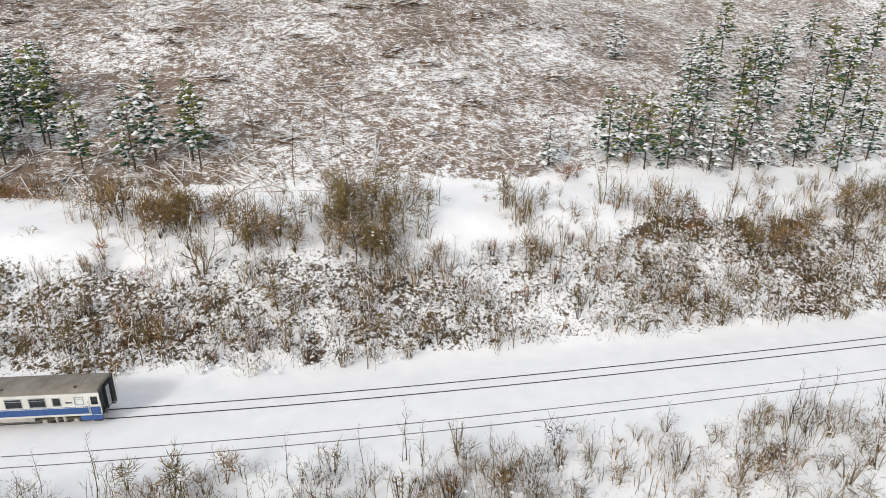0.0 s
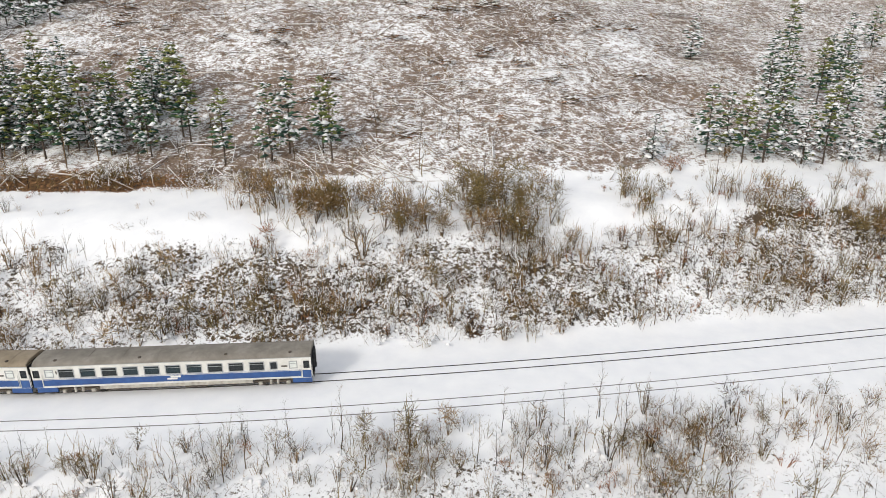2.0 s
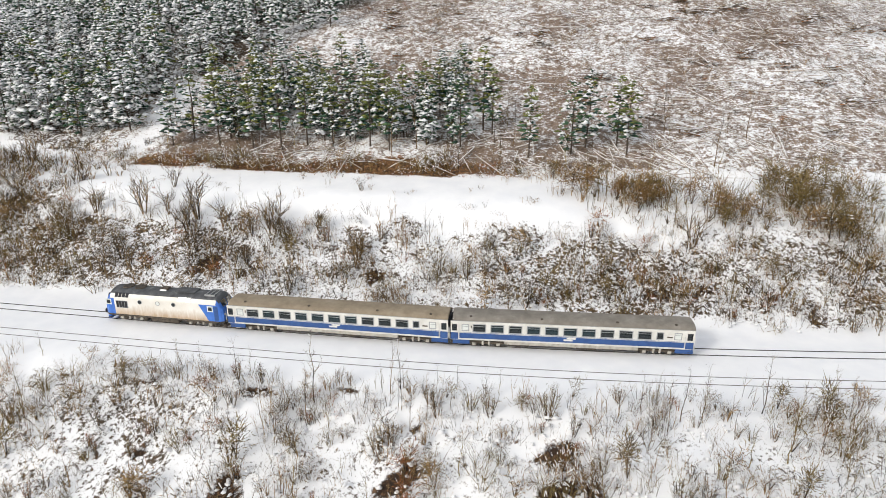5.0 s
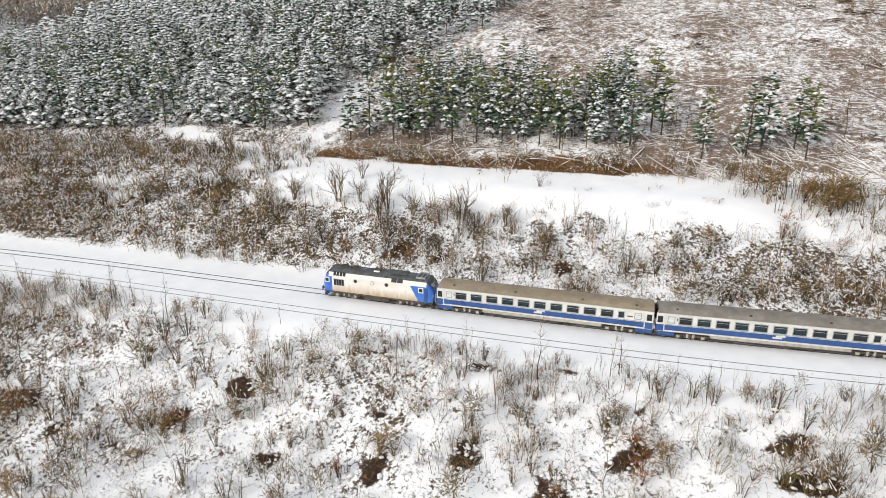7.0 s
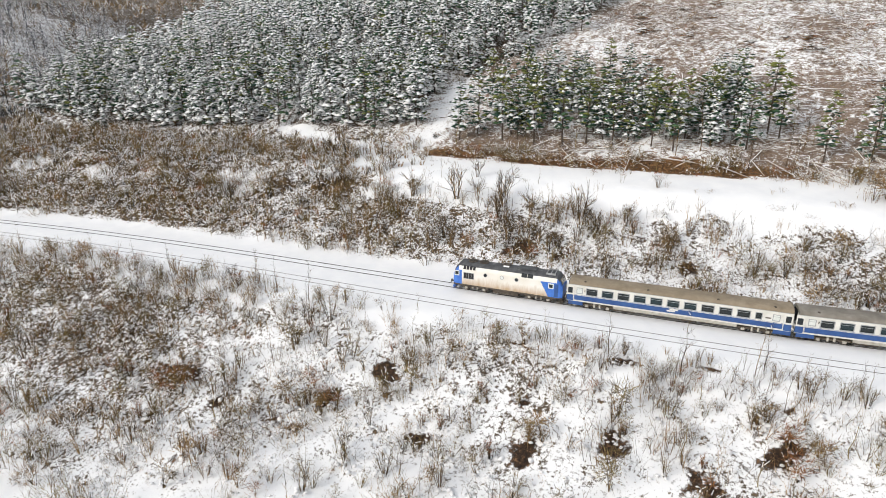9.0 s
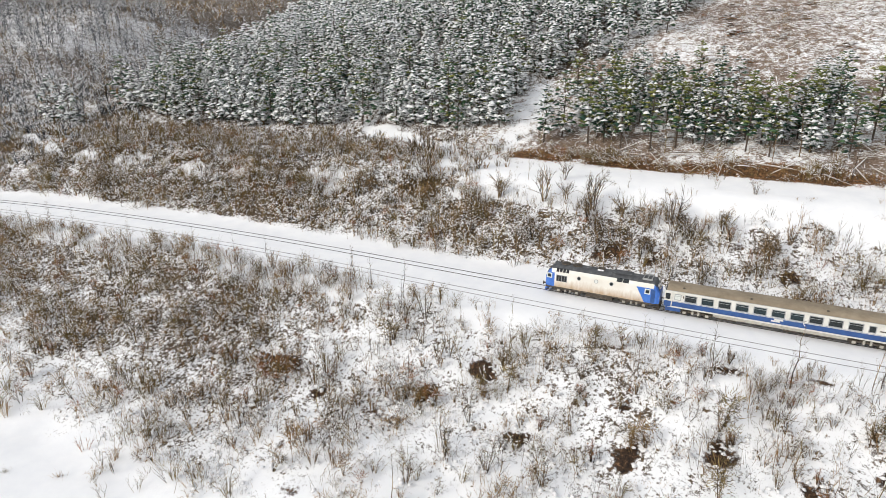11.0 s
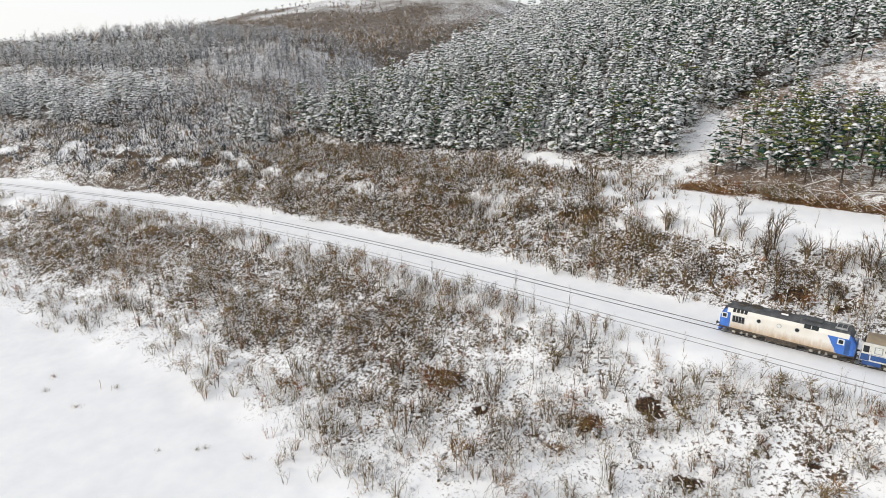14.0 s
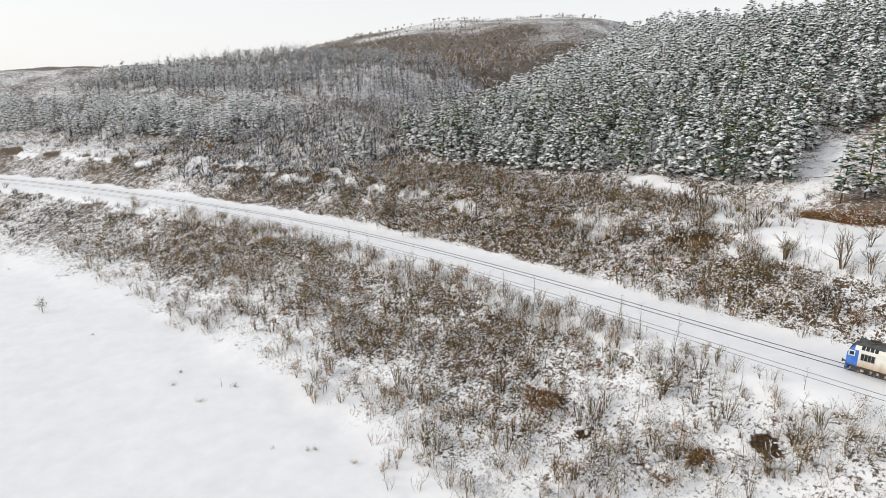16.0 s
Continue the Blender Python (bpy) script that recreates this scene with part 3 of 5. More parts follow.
def join(variants, places, mats, name):
    """One mesh of many plants: places is rows of x, y, z, turn, size, variant."""
    vs, fs, ms, base = [], [], [], 0
    places = np.asarray(places)
    for k, (v, f, m) in enumerate(variants):
        rows = places[places[:, 5].astype(int) == k]
        if not len(rows):
            continue
        c, s, z = np.cos(rows[:, 3]), np.sin(rows[:, 3]), rows[:, 4]
        x = (v[None, :, 0] * c[:, None] - v[None, :, 1] * s[:, None]) * z[:, None] + rows[:, 0:1]
        y = (v[None, :, 0] * s[:, None] + v[None, :, 1] * c[:, None]) * z[:, None] + rows[:, 1:2]
        h = v[None, :, 2] * z[:, None] + rows[:, 2:3]
        vs.append(np.stack([x, y, h], 2).reshape(-1, 3))
        fs.append((f[None] + (np.arange(len(rows)) * len(v))[:, None, None] + base).reshape(-1, 3))
        ms.append(np.tile(m, len(rows)))
        base += len(rows) * len(v)
    return mesh_of(name, np.concatenate(vs), np.concatenate(fs), mats, np.concatenate(ms))


def scatter(count, xr, yr, density, seed, along=False):
    """Random places on the ground where density(x, y, d) allows; along: yr counts from the railway."""
    rng = np.random.RandomState(seed)
    x, y = rng.uniform(*xr, count), rng.uniform(*yr, count)
    if along:
        yc, s = track(x)
        y = yc + y * np.hypot(1, s)
    keep = rng.uniform(0, 1, count) < density(x, y, offset(x, y))
    x, y = x[keep], y[keep]
    return x, y, terrain(x, y), rng


def rows_of(x, y, z, rng, size, kinds, weights):
    n = len(x)
    return np.stack([x, y, z, rng.uniform(0, 6.283, n), rng.uniform(*size, n), rng.choice(kinds, n, p=np.array(weights) / sum(weights))], 1)


def wob(x, y):
    return 2.2 * value_noise(x, y, 7.0, 31) + 1.3 * value_noise(x, y, 3.0, 32)


def north_brush(x, y, d):
    w = wob(x, y)
    strip = smooth(4.9, 6.3, d + 0.3 * w) * (1 - smooth(15.5, 18.5, d + 0.7 * w))
    thick = 1.25 * smooth(-98, -116, x + 2 * w + 12 * smooth(21, 24, d)) * smooth(15, 17, d) * (1 - smooth(29, 33, d + 0.4 * w))
    east = 0.5 * smooth(12, 22, x + w) * smooth(16, 18, d) * (1 - smooth(21, 25, d + w))
    thick = thick * (1 - forest_road(x, y))
    return np.clip(np.maximum(np.maximum(strip, thick), np.maximum(east, np.maximum(clumps(x, y), 0.02 * smooth(17, 19, d)))), 0, 1) * (0.55 + 0.45 * smooth(-0.5, 0.4, value_noise(x, y, 5, 33))) * (0.85 + 0.3 * smooth(-95, -125, x) + 0.3 * smooth(-50, -20, x))


def south_brush(x, y, d):
    w = wob(x, y)
    edge = -41 + 9 * smooth(-215, -265, x)
    band = smooth(-8.8, -11.5, d + 0.6 * w) * (1 - smooth(edge + 3, edge - 2, d + w))
    gaps = 0.30 + 0.70 * smooth(-0.35, 0.35, value_noise(x, y, 6.5, 34))
    return band * gaps


def edge_brush(x, y, d):
    return (0.62 + 0.38 * smooth(-70, -40, x)) * smooth(-8.6, -10, d) * (1 - smooth(-14, -17, d)) * (0.45 + 0.55 * smooth(0.0, 0.4, value_noise(x, y, 5.5, 35)))


SHRUBS = [shrub(1, 2.7, 5, 1.3, M_TWIG, 0.25), shrub(2, 3.3, 5, 1.4, M_TWIG, 0.2), shrub(3, 2.5, 5, 1.4, M_OLIVE, 0.15), shrub(4, 2.3, 5, 1.4, M_TWIG, 0.5),
          shrub(5, 2.4, 5, 1.2, M_TAN, 0.2), shrub(6, 1.9, 5, 1.2, M_RUST, 0.12), bramble(7, M_TWIG), bramble(8, M_TAN), bramble(9, M_TWIG, 1.3), bramble(10, M_OLIVE, 1.1),
          grass_tuft(11, M_TAN), grass_tuft(12, M_RUST, 0.7), grass_tuft(13, M_OLIVE, 1.0), sapling(14, 4.2, M_TWIG), sapling(15, 5.2, M_TWIG, 0.3, 0.06), sapling(16, 3.4, M_OLIVE),
          fuzzy(17, M_OLIVE, 1.8, 1.1), fuzzy(18, M_TAN, 1.3, 1.0), fuzzy(19, M_RUST, 1.3, 1.0), fuzzy(20, M_TWIG, 1.7, 1.2),
          laden(21, M_TWIG, 1.3, 1.2), laden(22, M_TAN, 1.5, 1.3, 15, 0.5), laden(23, M_OLIVE, 1.7, 1.3, 16, 0.4), laden(24, M_TWIG, 1.8, 1.5, 17, 0.7),
          whips(25, M_TWIG, 3.2), whips(26, M_TAN, 3.0), whips(27, M_OLIVE, 3.8), fuzzy(28, M_OLIVE, 2.6, 1.5, 200, 1.35), fuzzy(29, M_TAN, 2.2, 1.4, 180, 1.35),
          broom(141, 3.4, 8, M_OLIVE), broom(142, 2.8, 9, M_TAN), broom(143, 3.8, 7, M_TWIG), broom(144, 2.4, 9, M_RUST), broom(145, 3.2, 10, M_OLIVE), shrub(146, 6.5, 6, 0.8, M_TWIG, 0.1, 3, 0.1), shrub(147, 5.6, 6, 0.9, M_TWIG, 0.1, 3, 0.09)]
KINDS = list(range(29))
# dry olive, tan and rust patches among the grey-brown brush
WARM = [0, 1, 7, 0, 7, 2.5, 1, 4, 1, 4, 2, 1, 2, 1, 1, 4, 6, 6, 2.5, 1, 1, 7, 8, 2, 2, 7, 5, 3, 3]


FAR_SHRUBS = [shrub(31, 2.7, 9, 1.3, M_TWIG, 0.3, 1, 0.045), shrub(32, 2.3, 9, 1.3, M_TWIG, 0.5, 1, 0.045), shrub(33, 3.0, 8, 1.2, M_OLIVE, 0.2, 1, 0.045), shrub(34, 2.2, 9, 1.3, M_GREY, 0.5, 1, 0.045), shrub(35, 1.9, 9, 1.2, M_TAN, 0.2, 1, 0.045)]


def far_off(name, label, count, xr, yr, density, seed, size, weights=(5, 3, 3, 1, 4)):
    x, y, z, rng = scatter(count, xr, yr, density, seed, True)
    tagged(new(name, join(FAR_SHRUBS, rows_of(x, y, z, rng, size, [0, 1, 2, 3, 4], weights), PLANT_MATS, name)), label, "brush", kind="stuff")


def brush(name, label, count, xr, yr, density, seed, weights, size=(0.7, 1.25)):
    x, y, z, rng = scatter(count, xr, yr, density, seed, True)
    rows = rows_of(x, y, z, rng, size, KINDS[:len(weights)], weights)
    warm = rng.choice(KINDS, len(x), p=np.array(WARM) / sum(WARM))
    rows[:, 5] = np.where(value_noise(x, y, 8, 61) + 0.6 * value_noise(x, y, 3, 62) + 0.4 * rng.uniform(-1, 1, len(x)) > -0.12, warm, rows[:, 5])
    me = join(SHRUBS, rows, PLANT_MATS, name)
    return tagged(new(name, me), label, "brush", kind="stuff")


brush("hillside_brush", "leafless grey-brown shrubs and brambles dusted with snow above the railway", 3700, (-215, 75), (4.8, 33), north_brush, 41,
      [8, 7, 8, 11, 6, 2, 7, 4, 7, 4, 2, 1, 2, 3, 2, 3, 8, 6, 2.5, 5, 11, 7, 8, 11, 16, 15, 9, 2, 1], (0.85, 1.5))
brush("lower_brush", "snowy brambles, dry brown grass and bare shrubs below the railway", 3800, (-270, 45), (-44, -8.8), south_brush, 42,
      [9, 8, 10, 8, 7, 3, 6, 4, 6, 4, 1.5, 1, 1, 1.5, 1, 2.5, 6, 5, 3, 5, 9, 6, 7, 9, 4, 4, 4, 2, 1.5], (0.75, 1.45))
brush("lineside_brush", "upright dark bare stems along the snowy track edge", 2000, (-240, 45), (-17, -8.8), edge_brush, 43,
      [6, 5, 3, 6, 1, 0.5, 4, 1, 4, 2, 1, 0.3, 1, 5, 4, 4, 2, 1, .5, 3, 4, 3, 2, 4, 7, 4, 3, 0.5, 0.5], (0.6, 1.05))
far_off("far_brush", "bare grey shrubs on the far slope beside the railway", 750, (-470, -225), (-34, 44), lambda x, y, d: smooth(6, 8, d) * (1 - smooth(34, 44, d)) + smooth(-9, -11, d) * (1 - smooth(-30, -34, d)), 44, (0.9, 1.6), (1.5, 1.5, 1, 5, 1))
far_off("valley_thicket", "tall dark leafless scrub in the mouth of the side valley", 800, (-325, -205), (9, 52), lambda x, y, d: smooth(9, 13, d) * smooth(-200, -215, x) * (1 - 0.8 * smooth(-290, -310, x) * (1 - smooth(20, 30, d))) * 0.85, 57, (1.3, 2.2), (1, 1, 0.5, 6, 0.5))

brush("lineside_thicket", "dense brown stems and dry shrubs on the slope beside the track", 1400, (-245, -95), (-30, -8.8), lambda x, y, d: (1 - smooth(-24, -30, d)) * smooth(-95, -125, x) * 0.8, 51,
      [5, 4, 7, 3, 9, 3, 2, 2, 2, 3, 1, 1, 1, 1, 1, 4, 5, 6, 2, 2, 4, 6, 6, 4, 3, 6, 5, 1, 2], (0.65, 1.1))
far_off("hillside_thicket", "dense dark bare shrubs on the slope above the track", 1900, (-240, -104), (5.8, 36), lambda x, y, d: smooth(6, 7.5, d) * smooth(-104, -125, x) * 0.8 * (1 - forest_road(x, y)), 52, (0.75, 1.15))
brush("bank_grass", "dry brown grass and leaves on the bank under the pines", 650, (-122, -34), (28.5, 35), lambda x, y, d: smooth(29.3, 30.5, d) * (1 - smooth(32.5, 34.5, d)) * 0.8, 50,
      [0, 0, 0, 0, 1, 1, 1, 1, 0, 0, 4, 5, 2, 0, 0, 0, 0.5, 2, 2, 0.5], (0.6, 1.1))

brush("terrace_tufts", "small dry tufts and brambles poking out of the snowy terrace", 260, (-112, 30), (18, 31), lambda x, y, d: 0.25 + 0.6 * smooth(26, 29, d), 53,
      [1, 0, 1, 1, 2, 0, 4, 3, 3, 2, 1, 0.5, 0.5, 0, 0, 0, 1, 3, 1, 2], (0.4, 0.8))

def weeds(seed, mat, height, count, spread):
    """A loose handful of thin dead stems with a few side twigs."""
    rng, sp = random.Random(seed), Soup()
    for _ in range(count):
        a, r = rng.uniform(0, 6.283), spread * math.sqrt(rng.random())
        p = Vector((math.cos(a) * r, math.sin(a) * r, -0.1))
        q = p + Vector((rng.gauss(0, 0.2), rng.gauss(0, 0.2), rng.uniform(0.5, 1.0))) * height
        sp.tube(p, q, 0.017, 0, mat)
        for _ in range(2):
            u = p.lerp(q, rng.uniform(0.35, 0.9))
            sp.tube(u, u + Vector((rng.gauss(0, 0.22), rng.gauss(0, 0.22), rng.uniform(0.1, 0.4))) * height * 0.6, 0.011, 0, mat)
    for _ in range(2):
        sp.pad((rng.gauss(0, 0.5) * spread, rng.gauss(0, 0.5) * spread, rng.uniform(0.05, 0.25)), rng.uniform(0.2, 0.45), rng.uniform(0.12, 0.25), 0.16, rng.uniform(0, 6), M_SNOW)
    return sp.arrays()


WEEDS = [weeds(131, M_TWIG, 1.5, 6, 0.9), weeds(132, M_TAN, 1.2, 7, 0.8), weeds(133, M_OLIVE, 1.8, 6, 1.1), weeds(134, M_TWIG, 2.1, 5, 1.2), weeds(135, M_RUST, 0.9, 7, 0.7)]
for seed, count, xr, yr, where in ((55, 3600, (-200, 45), (-40, -9), south_brush), (56, 2400, (-200, 70), (5.5, 20), north_brush)):
    x, y, z, rng = scatter(count, xr, yr, where, seed, True)
    tagged(new("dead_weeds", join(WEEDS, rows_of(x, y, z, rng, (0.7, 1.3), [0, 1, 2, 3, 4], [5, 4, 3, 4, 1]), PLANT_MATS, "dead_weeds")),
           "thin dead brown stems poking out of the snow", "weeds", kind="stuff")

# ---- bare woodland in the side valley and on the lower hill ----
TREES = [bare_tree(s, h, M_TWIG if s == 52 else M_GREY, sn + 0.4) for s, h, sn in ((51, 9, 0.45), (52, 11, 0.3), (53, 8, 0.6), (54, 10, 0.4), (55, 7, 0.7))]


def scrub_tree(seed, height, mat):
    """A low, round-headed leafless tree whose fine twigs close into a brown head."""
    rng, sp = random.Random(seed), Soup()
    sp.tube((0, 0, -0.4), (0, 0, height * 0.6), 0.14, 0.07, M_TWIG)
    for _ in range(15):
        a, ln, h = rng.uniform(0, 6.283), height * rng.uniform(0.15, 0.42), height * rng.uniform(0.35, 0.6)
        e = Vector((math.cos(a) * ln, math.sin(a) * ln, h + height * rng.uniform(0.05, 0.4)))
        sp.tube((e.x * 0.3, e.y * 0.3, h), e, height * 0.035, 0, mat if rng.random() < 0.8 else M_SNOW)
    return sp.arrays()


SCRUB_TREES = [scrub_tree(58, 5.5, M_TWIG), scrub_tree(59, 4.5, M_TWIG), scrub_tree(60, 5.0, M_TAN)]


def wood(x, y, d):
    nose = smooth(-212, -222, x + 0.1 * (y - 70))
    return nose * smooth(26, 34, d) * (1 - 0.85 * smooth(-285, -300, x) * smooth(38, 42, d) * (1 - smooth(70, 82, d))) * (0.45 + 0.55 * smooth(-0.4, 0.2, value_noise(x, y, 12, 36)))


x, y, z, rng = scatter(3500, (-460, -170), (0, 190), wood, 45)
tagged(new("bare_woodland", join(TREES, rows_of(x, y, z, rng, (0.75, 1.15), list(range(5)), [1, 1, 1, 1, 1]), PLANT_MATS, "bare_woodland")),
       "leafless grey woodland with snow on its branches", "woodland", kind="stuff")
x, y, z, rng = scatter(5200, (-760, -235), (130, 640), lambda x, y, d: smooth(125, 150, d) * (0.35 + 0.65 * smooth(-0.3, 0.2, value_noise(x, y, 40, 39))) * (1 - 0.75 * smooth(420, 560, d)), 46)
tagged(new("far_woodland", join(SCRUB_TREES, rows_of(x, y, z, rng, (0.7, 1.3), [0, 1, 2], [3, 3, 1]), PLANT_MATS, "far_woodland")),
       "brown leafless scrub on the distant hill", "woodland", kind="stuff")

# ---- pines ----
FINE_PINES = [pine(61, 12.0, 0.18, 2.6, 0.55, 0.4, 84), pine(62, 13.0, 0.26, 2.1, 0.36, 0.9, 70), pine(63, 10.6, 0.14, 2.7, 0.95, 0.06, 80, True, 1.2), pine(64, 11.6, 0.2, 2.4, 0.6, 0.3, 76), pine(65, 9.5, 0.10, 2.7, 1.0, 0.03, 80, True, 1.25)]


def pine_master(k, height_note):
    trunk, crown = FINE_PINES[k]
    return (mesh_of("trunk", *trunk[:2], PLANT_MATS, trunk[2]), mesh_of("crown", *crown[:2], PLANT_MATS, crown[2]), height_note)


PINE_MESH = [pine_master(0, "tall"), pine_master(1, "tall thin"), pine_master(2, "broad"), pine_master(3, "slender"), pine_master(4, "low-branched")]


def pine_tree(x, y, k, turn, size, where, group):
    trunk, crown, note = PINE_MESH[k]
    ob = tagged(new("pine_tree"), note + " snowy green pine " + where, "pine tree", group)
    ob.matrix_world = pose(x, y, float(terrain(x, y)), 0, 0, math.degrees(turn)) @ Matrix.Diagonal((size, size, size, 1))
    for nm, me in (("trunk", trunk), ("crown", crown)):
        new(nm, me).parent = ob
    return ob


rp = random.Random(71)
for px, py in ((-86.7, 77.7), (-82.8, 79.0), (-78.3, 78.7), (-75.9, 80.2), (-71.9, 78.3), (-68.4, 77.1), (-66.9, 80.4), (-63.6, 82.3), (-59.2, 80.9), (-57.6, 79.6), (-54.6, 83.9), (-53.0, 82.4), (-46.9, 78.4),
               (-40.6, 79.6), (-38.5, 81.2), (-33.8, 81.9), (-32.3, 80.6), (-105.6, 76.8), (-102.8, 78.8), (-97.6, 77.7), (-95.0, 78.6), (-91.8, 78.0)):
    pine_tree(px, py, rp.choice((0, 1, 1, 3)), rp.uniform(0, 6.28), rp.uniform(0.85, 1.08), "above the snowy terrace", "pines above the terrace")
for k in range(50):
    px, py = rp.uniform(-106, -58), rp.uniform(79, 97)
    pine_tree(px, py, rp.choice((0, 1, 3, 2)), rp.uniform(0, 6.28), rp.uniform(0.7, 1.0), "above the snowy terrace", "pines above the terrace")
for px, py in ((24.0, 88.5), (27.0, 88.6), (29.2, 87.5), (32.9, 88.4), (39.5, 89.5), (43.3, 90.3), (47.5, 90.8), (53.9, 92.9), (57.0, 95.3), (59.9, 91.8), (43.2, 111.2), (47.5, 112.5), (51.8, 109.7), (34.0, 126.3), (56.7, 108.1), (65.2, 110.6), (36.4, 91.5), (50.2, 100.4), (62.5, 100.8), (41.0, 101.5), (67.0, 96.0), (70.5, 104.0), (58.0, 118.0), (73.0, 114.0), (64.0, 124.0), (49.0, 121.5), (78.0, 99.0), (82.0, 108.0), (69.0, 131.0), (77.0, 127.0), (86.0, 133.0), (91.0, 121.0), (60.0, 138.0), (95.0, 142.0), (84.0, 147.0)):
    pine_tree(px, py, rp.choice((0, 1, 3, 0, 2)), rp.uniform(0, 6.28), rp.uniform(0.75, 1.0), "at the edge of the felled slope", "pines by the felled slope")
pine_tree(15.2, 86.6, 4, 1.0, 0.72, "alone on the felled slope", "pines by the felled slope")


def forest(x, y, d):
    """The dense pine wood: west of a line that climbs from the terrace, down to the nose of the hill."""
    east = np.interp(y, [72, 88, 96, 113, 137, 260], [-118, -119, -114, -98, -87, -60])
    return smooth(5, -6, x - east + 5 * value_noise(x, y, 9, 38)) * smooth(-222, -212, x + 0.1 * (y - 70)) * smooth(-1, 1, d - np.interp(x, [-225, -160, -141, -118], [31.5, 35, 37.5, 36]))


for px, py in ((-286, 142), (-289, 147), (-291, 152), (-294, 158), (-297, 164), (-284, 136), (-226, 62), (-232, 61)):
    pine_tree(px, py, rp.choice((2, 4)), rp.uniform(0, 6.28), rp.uniform(1.0, 1.3), "among bare grey trees", "pines of the side valley")

fx, fy, fz, rng = scatter(5200, (-290, -70), (70, 215), forest, 47)
# thin out to a spacing of over three metres
kept, cells = [], {}
for k in range(len(fx)):
    c = (int(fx[k] // 3.3), int(fy[k] // 3.3))
    if not any(math.hypot(fx[k] - fx[j], fy[k] - fy[j]) < 3.3 for a in (-1, 0, 1) for b in (-1, 0, 1) for j in cells.get((c[0] + a, c[1] + b), ())):
        cells.setdefault(c, []).append(k)
        kept.append(k)
kept.sort(key=lambda k: offset(fx[k], fy[k]))
for k in kept[:150]:
    pine_tree(fx[k], fy[k], rp.choice((2, 4, 2, 4, 0)), rp.uniform(0, 6.28), rp.uniform(0.8, 1.15), "at the front of the dense wood", "pines of the dense wood")
FAR_PINES = []
for s, h, b, w, sn in ((81, 10.5, 0.16, 2.6, 1.0), (82, 11.5, 0.22, 2.4, 0.9), (83, 9.5, 0.12, 2.6, 1.0), (84, 10.5, 0.18, 2.7, 0.7), (85, 8.8, 0.1, 2.4, 1.0), (86, 11.0, 0.2, 2.2, 0.85)):
    tr, cr = pine(s, h, b, w, sn, 0.05, 52, False, 1.06)
    FAR_PINES.append((np.concatenate([tr[0], cr[0]]), np.concatenate([tr[1], cr[1] + len(tr[0])]), np.concatenate([tr[2], cr[2]])))
LADEN_PINES = []
for s, h, b, w in ((87, 9.5, 0.06, 2.5), (88, 8.5, 0.06, 2.6), (89, 10.5, 0.12, 2.4)):
    tr, cr = pine(s, h, b, w, 1.0, 0.0, 36, False, 1.35)
    LADEN_PINES.append((np.concatenate([tr[0], cr[0]]), np.concatenate([tr[1], cr[1] + len(tr[0])]), np.concatenate([tr[2], cr[2]])))
rest = np.array(kept[150:])
rows = rows_of(fx[rest], fy[rest], fz[rest], rng, (0.72, 1.18), [0, 1, 2, 3, 4, 5], [1, 1, 1, 0.8, 1, 1])
# the trees on the nose of the hill carry the most snow
rows[:, 5] = np.where(rng.uniform(0, 1, len(rest)) < 0.6 * smooth(-145, -185, fx[rest]), rng.choice([6, 7, 8], len(rest)), rows[:, 5])
tagged(new("pine_forest", join(FAR_PINES + LADEN_PINES, rows, PLANT_MATS, "pine_forest")),
       "dense snow-laden green pine wood covering the hill", "pine forest", kind="stuff")
def far_pines(x, y, d):
    """A band of young pines at the foot of the lower hill, and taller ones along its top."""
    return smooth(35, 38, d) * (1 - smooth(58, 66, d)) * smooth(-284, -298, x) + 0.75 * smooth(88, 94, d) * (1 - smooth(112, 122, d)) * smooth(-335, -355, x)


x, y, z, rng = scatter(1000, (-470, -285), (-40, 130), far_pines, 48)
tagged(new("far_pine_wood", join(LADEN_PINES, rows_of(x, y, z, rng, (0.75, 1.1), [0, 1, 2], [1, 1, 1]), PLANT_MATS, "far_pine_wood")),
       "band of snow-laden pines on the lower hill", "pine forest", kind="stuff")


# ---- felled slope: logs, slash and dead twigs ----
def log_piece(seed, length, r, snow=True):
    rng, sp = random.Random(seed), Soup()
    a, b = Vector((-length / 2, 0, 0.12)), Vector((length / 2, rng.gauss(0, 0.15), 0.15 + rng.uniform(0, 0.5)))
    sp.tube(a, b, r, r * 0.55, M_LOG, 5)
    if snow:
        sp.tube(a.lerp(b, 0.1) + Vector((0, 0, r * 0.7)), a.lerp(b, 0.9) + Vector((0, 0, r * 0.5)), r * 0.8, r * 0.4, M_SNOW, 3)
    for _ in range(3):
        s = a.lerp(b, rng.uniform(0.3, 1))
        sp.tube(s, s + Vector((rng.gauss(0, 0.5), rng.gauss(0, 0.5), rng.uniform(0, 0.6))), 0.025, 0, M_TWIG)
    return sp.arrays()


def slash(seed):
    rng, sp = random.Random(seed), Soup()
    for _ in range(7):
        p = Vector((rng.gauss(0, 0.8), rng.gauss(0, 0.8), rng.uniform(0, 0.35)))
        a, ln = rng.gauss(0.0, 0.9), rng.uniform(0.6, 2.4)
        q = p + Vector((math.cos(a) * ln, math.sin(a) * ln, rng.uniform(-0.1, 0.45)))
        mat = rng.choice((M_TWIG, M_LOG, M_LOG))
        sp.tube(p, q, 0.03, 0, mat)
        if rng.random() < 0.5:
            snow_on(sp, rng, p, q, 0.045)
    return sp.arrays()


